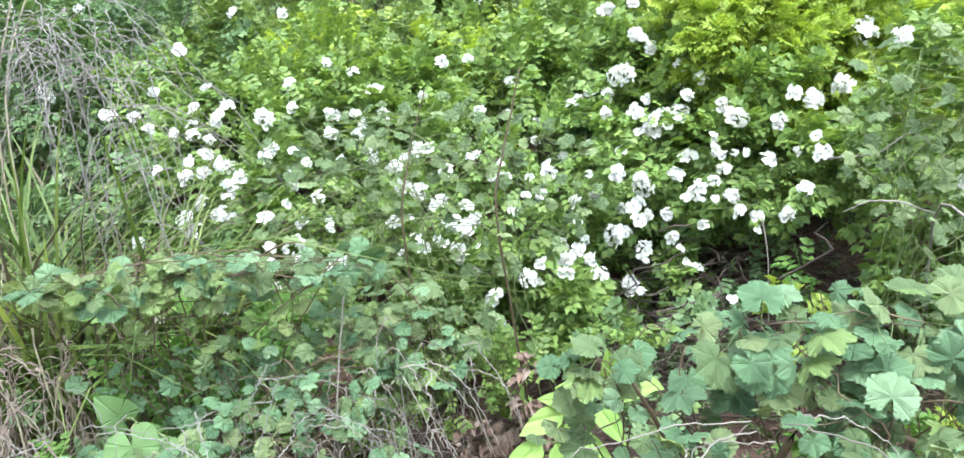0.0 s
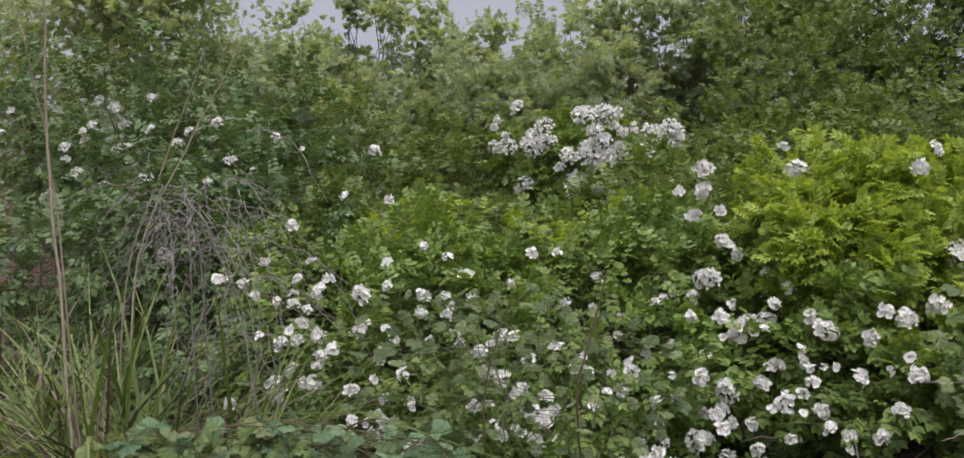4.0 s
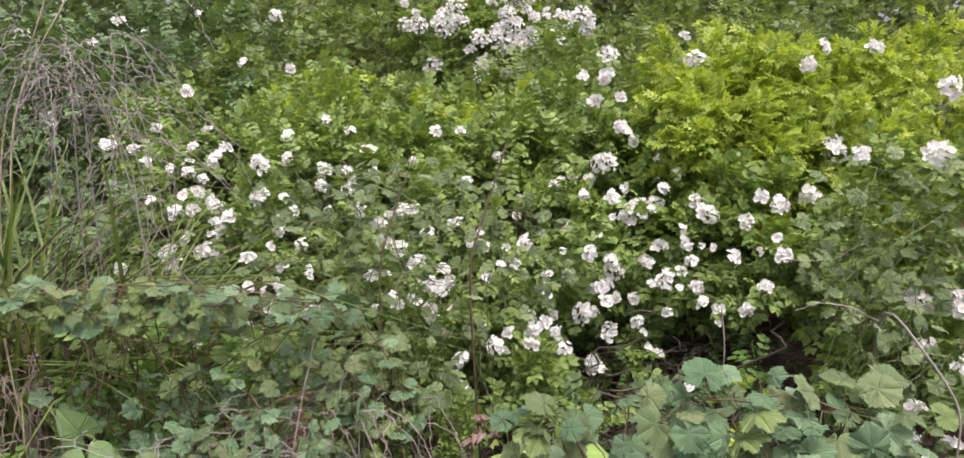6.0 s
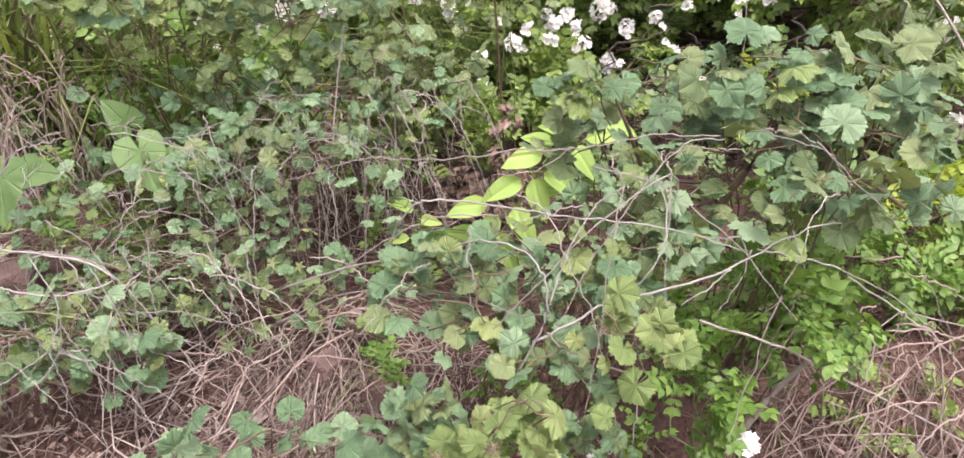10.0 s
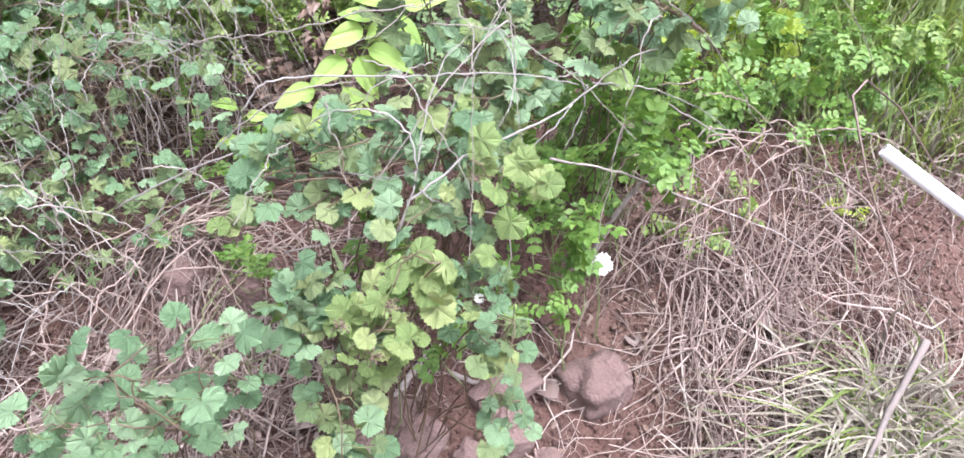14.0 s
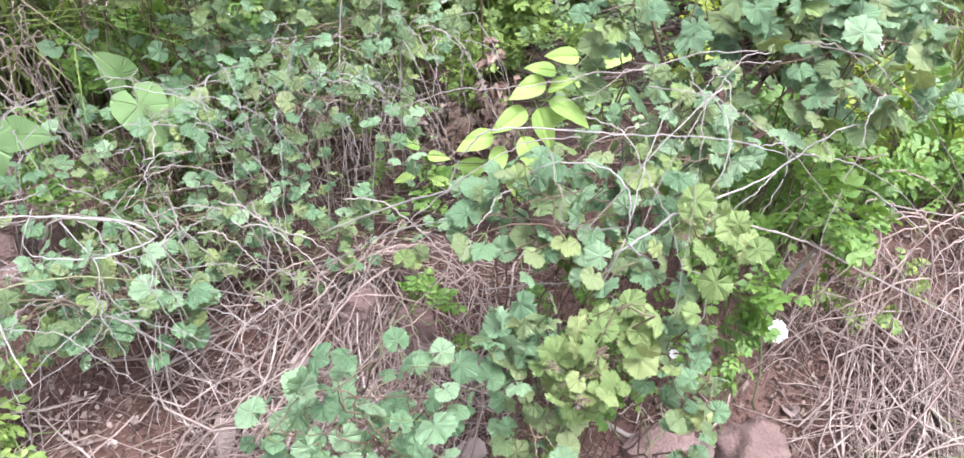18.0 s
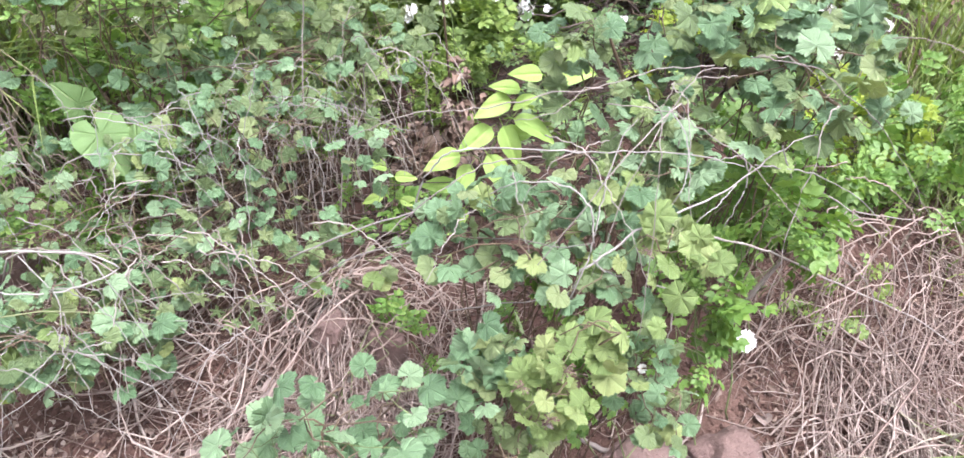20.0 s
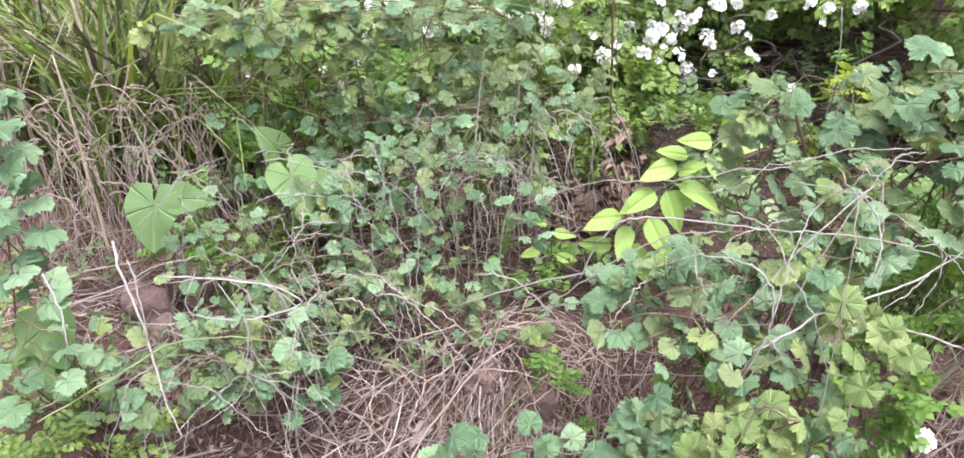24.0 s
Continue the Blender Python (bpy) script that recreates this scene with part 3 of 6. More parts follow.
def dead_branch(ways, label, radius=0.004, mat=None, name="dead_branch", category="dead branch", group="", wob=0.002):
    """Bare twigs: each way is a part; the first one is the main stem."""
    b = np.asarray(ways[0][0], float)
    root, main = thing(name, tuple(b), label, category, group), None
    for i, pts in enumerate(ways):
        p = np.asarray(pts, float)
        t = np.linspace(0, len(p) - 1, max(8, 4 * len(p)))
        q = np.stack([np.interp(t, np.arange(len(p)), p[:, c]) for c in range(3)], 1)
        s = q.copy()
        s[1:-1] = (q[:-2] + 2 * q[1:-1] + q[2:]) / 4
        s[1:-1] = (s[:-2] + 2 * s[1:-1] + s[2:]) / 4
        s[1:-1] += rng.normal(0, wob * 0.5, s[1:-1].shape)
        r = radius * (1.0 if i == 0 else 0.7)
        made = part("main_stem" if i == 0 else "twig", tri_mesh("twig", *tube(s - b, (r, r * 0.85, r * 0.5), 6), (mat or TWIG,), smooth=True), main if i else root)
        main = made if i == 0 else main
    return root


def stone(at, size, label, turn=0.0, seed=1):
    """A rounded, knocked-about stone, sunk a little into the ground."""
    bm = bmesh.new()
    bmesh.ops.create_icosphere(bm, subdivisions=4, radius=1)
    for v in bm.verts:
        n = noise.noise(v.co * 1.1 + Vector((seed * 7.1, 0, 0))) * 0.42 + noise.noise(v.co * 2.7 + Vector((0, seed * 3.3, 0))) * 0.16 + noise.noise(v.co * 6.0 + Vector((seed, 0, 0))) * 0.05
        co = v.co * (1 + n)
        for a in range(3):
            co[a] = max(-0.86, min(0.86, co[a]))
        v.co = Vector((co.x * size[0], co.y * size[1], co.z * size[2]))
    me = bpy.data.meshes.new("stone")
    bm.to_mesh(me)
    bm.free()
    me.polygons.foreach_set("use_smooth", np.ones(len(me.polygons), bool))
    me.materials.append(STONE)
    ob = new("stone", me)
    ob.matrix_basis = pose(*at, 8, -6, turn)
    return tagged(ob, label, "stone", "stones in the bank")


def grass(name, base, n, radius, height, label, dry=0.2, lean=(0, 0, 0), width=0.006, arching=(0.15, 0.85), kind="", dry_mat=None):
    """A tussock of arching blades, green ones and dry ones."""
    b = np.asarray(base, float)
    root = thing(name, base, label, "grass", kind=kind)
    for green in (True, False):
        k = int(n * (1 - dry if green else dry))
        if not k:
            continue
        t = np.linspace(0, 1, 6)
        foot = np.stack([rng.normal(0, radius * 0.45, k), rng.normal(0, radius * 0.3, k)], 1)
        fz = ground_z(foot[:, 0] + b[0], foot[:, 1] + b[1]) - b[2] - 0.01
        h = height * rng.uniform(0.45, 1.1, k)
        az = rng.uniform(0, 6.28, k)
        arch = h * rng.uniform(*arching, k)
        d = np.stack([np.cos(az), np.sin(az) * 0.8], 1) * arch[:, None] + np.asarray(lean[:2]) * h[:, None]
        P = np.zeros((k, 6, 3))
        P[:, :, :2] = foot[:, None] + d[:, None] * (t ** 2)[None, :, None]
        P[:, :, 2] = fz[:, None] + h[:, None] * (t - 0.32 * (arch / h)[:, None] * t ** 3)
        P[:, :, :2] += 0.01 * np.sin(t[None, :, None] * 6 + rng.uniform(0, 6, (k, 1, 2)))
        w = width * rng.uniform(0.5, 1.2, k)[:, None] * np.array([0.7, 1, 0.95, 0.75, 0.45, 0.05])
        side = np.stack([-np.sin(az), np.cos(az), np.zeros(k)], 1)
        L, R = P - side[:, None] * w[..., None], P + side[:, None] * w[..., None]
        C = P - np.array([0, 0, 1]) * w[..., None] * 0.5
        V = np.stack([L, C, R], 2).reshape(k, 18, 3)
        F = []
        for i in range(5):
            a = 3 * i
            F += [(a, a + 1, a + 4), (a, a + 4, a + 3), (a + 1, a + 2, a + 5), (a + 1, a + 5, a + 4)]
        F = (np.array(F)[None] + (np.arange(k) * 18)[:, None, None]).reshape(-1, 3)
        part("green_growth" if green else "dry_growth", tri_mesh("blades", V.reshape(-1, 3), F, (GRASS if green else dry_mat or DRYGRASS,)), root, kind="stuff")
    return root


# spots of open earth that the straw leaves free
BARE = [(1.46, 1.03, 0.17, 0.08), (0.56, 1.04, 0.13, 0.09), (0.5, 0.84, 0.14, 0.08), (0.05, 0.9, 0.3, 0.1), (-0.32, 1.22, 0.12, 0.08), (1.3, 1.0, 0.1, 0.06)]


def litter(name, n, box, length, radius, mat, label, category, flow=None, lift=0.03, patchy=-0.1, bent=0.2, arch=0.0):
    """Loose dry stalks lying over the ground, each a bent stick."""
    x0, y0, x1, y1 = box
    p = np.stack([rng.uniform(x0, x1, 3 * n), rng.uniform(y0, y1, 3 * n)], 1)
    lump = np.sin(5.1 * p[:, 0] + 2 * p[:, 1] + 1) * np.sin(6.3 * p[:, 1] - 1.7 * p[:, 0]) + 0.6 * np.sin(13 * p[:, 0] + 2) * np.sin(15 * p[:, 1])
    p = p[lump + rng.normal(0, 0.55, 3 * n) > patchy][:n]
    for cx, cy, rx, ry in BARE:
        p = p[(((p[:, 0] - cx) / rx) ** 2 + ((p[:, 1] - cy) / ry) ** 2 > 1) | (rng.uniform(0, 1, len(p)) < 0.12)]
    n = len(p)
    az = 2.2 * np.sin(2.3 * p[:, 0] + 1) + 1.6 * np.sin(3.1 * p[:, 1]) + rng.normal(0, 1.1, n) if flow is None else rng.normal(flow, 0.6, n)
    L = length * np.exp(np.minimum(rng.normal(-0.15, 0.5, n), 0.5))
    k = 7
    t = np.linspace(-0.5, 0.5, k)
    d = np.stack([np.cos(az), np.sin(az)], 1)
    side = np.stack([-np.sin(az), np.cos(az)], 1)
    turn = rng.normal(0, bent, n)[:, None] * 4 * t ** 2 + rng.normal(0, 0.06, n)[:, None] * np.sin(9 * t + rng.uniform(0, 6.28, n)[:, None])
    turn = turn + np.cumsum(rng.normal(0, 0.012, (n, k)), 1)
    xy = p[:, None] + d[:, None] * (t[None, :, None] * L[:, None, None]) + side[:, None] * (turn * L[:, None])[..., None]
    z = ground_z(xy[..., 0], xy[..., 1]) + np.abs(rng.normal(0, lift, n))[:, None] + np.clip(rng.normal(0, 0.2, n), -0.3, 0.3)[:, None] * L[:, None] * t[None] + 0.006
    z = z + np.abs(rng.normal(0, arch, n))[:, None] * L[:, None] * (1 - 4 * t ** 2)
    z = np.maximum(z, ground_z(xy[..., 0], xy[..., 1]) + 0.002)
    P = np.concatenate([xy, z[..., None]], 2)
    r = radius * (0.4 + 1.5 * rng.uniform(0, 1, n) ** 2.5)
    ang = np.arange(3) * 2.094
    ring = np.stack([side[:, None, 0] * np.cos(ang), side[:, None, 1] * np.cos(ang), np.broadcast_to(np.sin(ang), (n, 3))], -1)
    taper = np.interp(t, (-0.5, -0.2, 0.2, 0.5), (0.8, 1, 0.9, 0.45))
    V = (P[:, :, None] + ring[:, None] * (r[:, None] * taper)[:, :, None, None]).reshape(n, 3 * k, 3)
    F = []
    for i in range(k - 1):
        for j in range(3):
            q, s = 3 * i + j, 3 * i + (j + 1) % 3
            F += [(q, s, s + 3), (q, s + 3, q + 3)]
    F = (np.array(F)[None] + (np.arange(n) * 3 * k)[:, None, None]).reshape(-1, 3)
    return tagged(new(name, tri_mesh(name, V.reshape(-1, 3), F, (mat,))), label, category, kind="stuff")


# ---- ground ----
def build_ground():
    xs = np.concatenate([[-900, -200, -60, -25], np.linspace(-12, -3, 19), np.linspace(-2.8, 2.8, 141), np.linspace(3, 12, 19), [25, 60, 200, 900]])
    ys = np.concatenate([[-900, -150, -30, -10], np.linspace(-4, 0.2, 15), np.linspace(0.25, 4, 126), np.linspace(4.2, 16, 40), [25, 50, 150, 900]])
    X, Y = np.meshgrid(xs, ys)
    Z = ground_z(X, Y)
    V = np.stack([X, Y, Z], -1).reshape(-1, 3)
    w = len(xs)
    i = (np.arange(len(ys) - 1)[:, None] * w + np.arange(w - 1)[None]).ravel()
    F = np.concatenate([np.stack([i, i + 1, i + w + 1], 1), np.stack([i, i + w + 1, i + w], 1)])
    return tagged(new("ground", tri_mesh("ground", V, F, (SOIL,), smooth=True)), "bare red-brown earth bank with loose crumbs", "ground", kind="structure")


build_ground()

# ---- far trees and shrubs ----
SIMPLE = joined([(blade_plain(0.34)[0] @ np.array([[math.cos(a), -math.sin(a), 0], [math.sin(a), math.cos(a), 0], [0, 0, 1]]).T * s + (0, o, 0), blade_plain()[1]) for a, s, o in ((0.9, 0.55, 0.1), (-0.9, 0.55, 0.2), (0.7, 0.6, 0.4), (-0.7, 0.6, 0.5), (0, 0.6, 0.6))])
FEATHER = pinnate(3, 0.36)
FEATHER_FAR = pinnate(3, 0.33, True)
FINE = pinnate(4, 0.25)


def tree(base, height, lobes, mat, label, leaf=None, size=0.16, girth=0.05):
    """A tree: tapered trunk, limbs, and a crown of leafy clumps."""
    b = np.asarray(base, float)
    root = thing("tree", base, label, "tree", "trees along the back")
    top = np.array([b[0] + rng.normal(0, 0.1), b[1], b[2] + height * 0.8])
    part("trunk", tri_mesh("trunk", *tube(bend(b - (0, 0, 0.1), top, 0, 0.06, 10) - b, (girth, girth * 0.6, girth * 0.2), 8), (BARK,), smooth=True), root)
    V = []
    for c, r, n in lobes:
        foot = b + (np.array(top) - b) * rng.uniform(0.3, 0.7)
        part("limb", tri_mesh("limb", *tube(bend(foot, c, 0.1, 0.05, 8) - b, (girth * 0.4, girth * 0.1), 6), (BARK,), smooth=True), root)
        p, o = wobbly_shell(c, r, n, 0.1, 0.5, 4)
        V.append(leafy(p, o, leaf or SIMPLE, size))
    V, F = joined(V)
    part("crown", tri_mesh("crown", V - b, F, (mat,)), root, kind="stuff")
    return root


# trees left of x 2.5 get their haze from the pale leaf colour
for x, y, h, n in ((-5.2, 8.5, 4.6, 3200), (-3.9, 10.0, 2.7, 2200), (-1.7, 11.0, 2.0, 2200), (0.2, 11.5, 1.8, 2200), (1.6, 11.2, 2.1, 2000), (3.2, 10.0, 4.0, 2800), (4.6, 9.2, 4.4, 3000), (6.6, 9.0, 4.8, 2400), (-7.5, 9.5, 4.8, 2000)):
    z = gz(x, y)
    lobes = [((x + rng.normal(0, 0.5), y + rng.normal(0, 0.4), z + h * f), (1.25, 0.9, h * 0.22), int(n * 0.9)) for f in (0.25, 0.48, 0.66, 0.84)]
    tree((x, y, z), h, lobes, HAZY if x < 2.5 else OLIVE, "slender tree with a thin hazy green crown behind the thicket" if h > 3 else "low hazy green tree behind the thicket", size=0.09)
for x, y, h in ((-3.36, 9.6, 3.11), (-2.70, 9.4, 3.32), (-2.35, 9.8, 3.47), (-1.78, 9.5, 3.16), (-1.41, 9.6, 2.59), (-0.91, 9.2, 2.84), (-0.49, 9.7, 2.75), (0.02, 9.5, 2.82), (0.50, 9.0, 3.02), (0.96, 9.3, 3.17), (1.36, 9.0, 3.28), (1.93, 9.4, 3.45)):
    z = gz(x, y)
    lobes = []
    for k in range(14):
        f = rng.uniform(0.3, 1.0)
        w = 0.10 + 0.36 * (1 - f) / 0.65
        lobes.append(((x + rng.normal(0, w), y + rng.normal(0, 0.25), z + h * f), (0.10 + 0.8 * w, 0.25, 0.13 + 0.25 * w), 90 + int(420 * w)))
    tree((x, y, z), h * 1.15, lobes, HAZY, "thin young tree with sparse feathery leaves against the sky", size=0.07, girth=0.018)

for x, y, w, h, mat, n, lab in ((-1.4, 6.6, 1.1, 1.7, OLIVE, 2200, "olive green shrub in the thicket"), (1.9, 6.8, 1.2, 1.8, OLIVE, 2200, "olive green shrub with yellowish shoots"), (3.6, 6.2, 1.3, 2.0, OLIVE, 2200, "olive green shrub at the thicket's back"), (-5.2, 6.2, 1.2, 2.6, DARK, 1700, "dark green shrub at the thicket's edge"), (5.6, 6.5, 1.3, 2.4, DARK, 1500, "dark green shrub at the thicket's edge"), (0.9, 5.4, 0.8, 1.2, OLIVE, 1500, "olive green shrub among the roses"), (-2.1, 4.5, 0.7, 1.5, DARK, 1800, "dark green shrub behind the grass tussock"), (-3.2, 4.4, 0.8, 1.3, DARK, 1300, "dark green shrub behind the grass tussock")):
    z = gz(x, y)
    bush("shrub", (x, y, z), [((x, y, z + h * 0.42), (w, 0.7, h * 0.5), n * 3 // 4), ((x - w * 0.4, y - 0.3, z + h * 0.6), (w * 0.6, 0.5, h * 0.4), n * 3 // 8), ((x + w * 0.45, y, z + h * 0.52), (w * 0.6, 0.5, h * 0.42), n * 3 // 8)], FEATHER_FAR, 0.125, mat, lab, "shrub", 7, BARK, 0.012, "shrubs of the thicket")

# shrubs left of x 1.5 have the haze painted into their leaves
for x, y, w, h in ((-4.3, 8.3, 1.2, 2.3), (-2.6, 8.4, 1.1, 2.2), (-1.0, 8.2, 1.1, 2.15), (0.5, 8.3, 1.1, 2.25), (2.0, 8.2, 1.1, 2.4), (3.4, 8.2, 1.1, 2.6)):
    z = gz(x, y)
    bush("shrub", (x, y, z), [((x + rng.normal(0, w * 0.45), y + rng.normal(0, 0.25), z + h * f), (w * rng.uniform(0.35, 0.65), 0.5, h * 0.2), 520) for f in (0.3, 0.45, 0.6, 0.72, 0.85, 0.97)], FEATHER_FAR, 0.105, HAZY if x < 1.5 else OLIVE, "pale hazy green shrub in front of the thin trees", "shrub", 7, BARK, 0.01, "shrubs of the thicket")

# ---- the flowering roses and their neighbours ----
ROSE_BUNCHES_A = [(-0.03, 6.47, 1.67, 1.51), (0.11, 5.88, 1.60, 1.01), (0.25, 5.77, 1.62, 0.90), (0.67, 5.65, 1.61, 0.97), (0.44, 3.23, 1.45, 0.85), (0.48, 3.19, 1.56, 0.66), (0.57, 3.23, 1.34, 0.63), (0.48, 3.24, 1.19, 0.86), (0.44, 3.21, 1.11, 0.51), (0.62, 3.22, 1.29, 0.56), (0.61, 2.99, 1.04, 1.20), (0.67, 3.00, 1.06, 0.97), (0.57, 3.01, 1.00, 0.82), (0.70, 2.96, 1.13, 0.57), (0.78, 2.79, 1.11, 0.59), (0.81, 2.73, 1.07, 0.90), (0.93, 2.65, 1.06, 0.75), (1.05, 2.67, 1.12, 0.85), (1.27, 2.95, 1.12, 1.01), (1.45, 3.18, 1.29, 1.15), (0.66, 2.80, 0.93, 1.00), (0.61, 2.79, 0.87, 0.64), (0.74, 2.64, 0.91, 0.48), (0.89, 2.64, 0.93, 0.71)]
ROSE_BUNCHES_B = [(1.00, 2.47, 0.98, 0.63), (0.66, 2.67, 0.83, 0.97), (0.50, 2.83, 0.82, 0.92), (0.77, 2.65, 0.81, 0.75), (0.70, 2.61, 0.88, 0.52), (0.76, 2.53, 0.79, 0.43), (0.95, 2.46, 0.87, 0.55), (0.86, 2.38, 0.81, 0.69), (0.66, 2.60, 0.73, 0.56), (0.57, 2.67, 0.67, 0.49), (0.48, 2.75, 0.61, 0.78), (0.55, 2.67, 0.76, 0.53), (0.50, 2.77, 0.73, 0.59), (0.43, 2.88, 0.73, 0.52), (0.37, 2.75, 0.67, 0.81), (0.42, 2.78, 0.67, 0.55), (0.27, 2.78, 0.65, 0.45), (0.34, 2.96, 0.77, 0.57), (0.18, 2.76, 0.65, 0.49), (0.29, 2.70, 0.55, 0.49), (0.43, 2.77, 0.46, 0.84), (0.66, 2.69, 0.54, 0.59), (0.04, 2.53, 0.61, 0.63), (-0.18, 2.46, 0.74, 0.68)]
ROSE_BUNCHES_C = [(-0.08, 2.48, 0.57, 0.66), (-0.07, 2.47, 0.48, 0.50), (0.04, 3.25, 0.98, 0.61), (0.14, 3.38, 0.93, 0.53), (0.16, 3.48, 0.99, 0.55), (0.47, 3.11, 0.90, 0.55), (0.25, 3.27, 0.87, 0.47), (-0.22, 2.46, 0.93, 0.47), (-0.15, 2.63, 0.86, 0.59), (-0.19, 2.49, 0.84, 0.80), (-0.14, 2.48, 0.84, 0.60), (-0.33, 2.84, 1.03, 0.67), (-0.31, 2.23, 1.04, 0.36), (-0.47, 2.71, 1.07, 0.48), (-0.69, 3.16, 1.15, 0.91), (-0.67, 2.99, 1.10, 0.72), (-0.83, 2.96, 0.92, 0.63), (-0.68, 2.71, 0.92, 0.49), (-0.88, 2.92, 1.07, 0.72), (-0.86, 2.82, 1.20, 0.92), (-1.03, 2.83, 1.21, 0.61), (-1.11, 3.05, 0.99, 0.71), (-1.22, 3.08, 0.97, 0.78), (-1.23, 2.92, 0.99, 0.65)]
ROSE_BUNCHES_D = [(-1.18, 2.95, 1.15, 0.60), (-1.16, 2.99, 1.06, 0.70), (-1.23, 3.02, 0.86, 0.78), (-1.28, 2.94, 0.82, 0.76), (-1.26, 2.94, 0.77, 0.77), (-1.14, 2.92, 0.83, 0.65), (-1.13, 3.03, 0.78, 0.62), (-1.09, 3.03, 0.89, 0.76), (-0.83, 2.87, 0.63, 0.87), (-0.67, 2.72, 0.53, 0.60), (-0.62, 2.67, 0.68, 0.36), (-1.62, 3.19, 1.22, 0.67), (-1.41, 2.98, 1.23, 0.52), (-1.32, 2.89, 1.19, 0.55), (-1.36, 3.09, 1.31, 0.58), (-1.24, 2.92, 1.16, 0.45), (-2.39, 4.09, 1.28, 0.81), (-1.29, 3.26, 1.45, 0.65), (1.32, 3.20, 1.63, 0.81), (-0.13, 3.06, 0.95, 0.53), (-0.09, 3.18, 1.11, 0.51), (0.28, 3.18, 1.11, 0.45), (0.36, 3.22, 0.92, 0.61), (0.21, 3.06, 0.80, 0.44)]
ROSE_BUNCHES_E = [(-0.47, 3.14, 1.14, 0.65), (-0.56, 2.99, 1.09, 0.48), (-0.77, 2.96, 1.00, 0.53), (-0.32, 3.33, 1.17, 0.57)]
EDGE_BUNCHES = [(1.24, 2.08, 0.94, 0.97), (1.34, 2.01, 0.94, 0.96), (1.32, 2.05, 0.96, 0.70), (1.25, 2.04, 0.81, 0.66), (1.30, 1.91, 0.81, 0.68), (1.21, 1.98, 0.66, 0.61), (1.21, 1.97, 0.57, 0.50), (1.30, 1.93, 0.58, 0.47), (1.20, 1.87, 0.56, 0.37), (1.31, 1.83, 0.66, 0.49), (1.23, 2.07, 1.36, 0.94), (1.28, 2.14, 1.54, 0.70), (1.06, 2.15, 1.35, 0.49)]
CROWN_BUNCHES = [(0.03, 5.75, 2.15, 2.95), (0.19, 5.81, 2.12, 2.39), (-0.27, 5.86, 1.97, 3.00), (-0.35, 5.79, 1.90, 2.38), (0.08, 5.90, 1.91, 3.01), (0.28, 5.87, 1.86, 2.05), (0.18, 5.73, 1.95, 2.34), (-0.56, 5.90, 1.94, 1.81), (-0.15, 5.78, 1.77, 1.07), (-0.03, 5.94, 1.65, 1.81), (0.13, 5.97, 1.59, 1.34), (0.25, 5.77, 1.60, 1.18), (0.54, 5.77, 2.00, 2.02), (0.72, 5.75, 2.01, 1.42), (-0.08, 5.75, 1.85, 1.76), (-0.46, 5.75, 2.22, 1.78), (-0.36, 5.73, 1.95, 1.72), (-0.26, 5.69, 2.06, 1.89), (-0.36, 5.81, 2.03, 1.63), (-0.21, 5.77, 1.97, 1.41), (0.18, 5.75, 1.82, 1.82), (0.18, 5.78, 2.17, 1.71), (0.02, 5.79, 2.18, 1.63), (0.22, 5.78, 1.82, 1.94), (0.07, 5.74, 1.85, 1.95), (0.27, 5.71, 2.15, 1.45), (0.32, 5.76, 2.01, 1.51), (0.12, 5.73, 2.02, 1.71), (0.16, 5.77, 1.80, 1.95), (0.71, 5.77, 1.94, 1.41), (0.72, 5.80, 1.95, 1.70), (0.67, 5.79, 2.04, 1.70), (-0.03, 5.79, 1.66, 1.99), (-0.09, 5.74, 1.57, 1.41)]
MIDDLE_BUNCHES = [(0.39, 3.23, 1.56, 0.55), (0.49, 3.21, 1.57, 0.75), (0.49, 3.20, 1.65, 0.85), (0.45, 3.23, 1.46, 1.01), (0.56, 3.23, 1.35, 0.61), (0.62, 3.23, 1.30, 0.56), (0.50, 3.16, 1.21, 0.86), (0.44, 3.21, 1.13, 0.50), (0.55, 3.19, 1.48, 0.60), (-0.51, 3.18, 1.23, 0.66), (-0.88, 3.17, 1.77, 0.57), (-1.03, 3.20, 1.58, 0.58), (-0.82, 3.15, 1.56, 0.46)]
DARK_BUNCHES = [(-3.54, 5.58, 2.19, 1.55), (-3.54, 5.16, 2.16, 0.98), (-3.54, 4.86, 1.98, 0.94), (-2.87, 5.33, 2.10, 1.13), (-2.89, 5.19, 2.00, 1.11), (-2.78, 5.51, 2.05, 0.87), (-3.06, 5.04, 1.75, 1.28), (-2.91, 5.01, 1.77, 1.08), (-2.66, 4.80, 1.66, 0.85), (-1.31, 3.29, 1.46, 0.55), (-2.35, 4.03, 1.25, 1.09), (-1.67, 3.29, 1.21, 0.63), (-3.23, 5.45, 2.38, 0.99), (-3.46, 5.32, 2.31, 0.89), (-3.50, 4.92, 1.80, 0.94), (-3.28, 4.86, 1.70, 0.82), (-2.13, 4.78, 1.77, 0.73), (-2.57, 5.37, 2.19, 0.74), (-1.92, 4.63, 1.97, 0.63)]
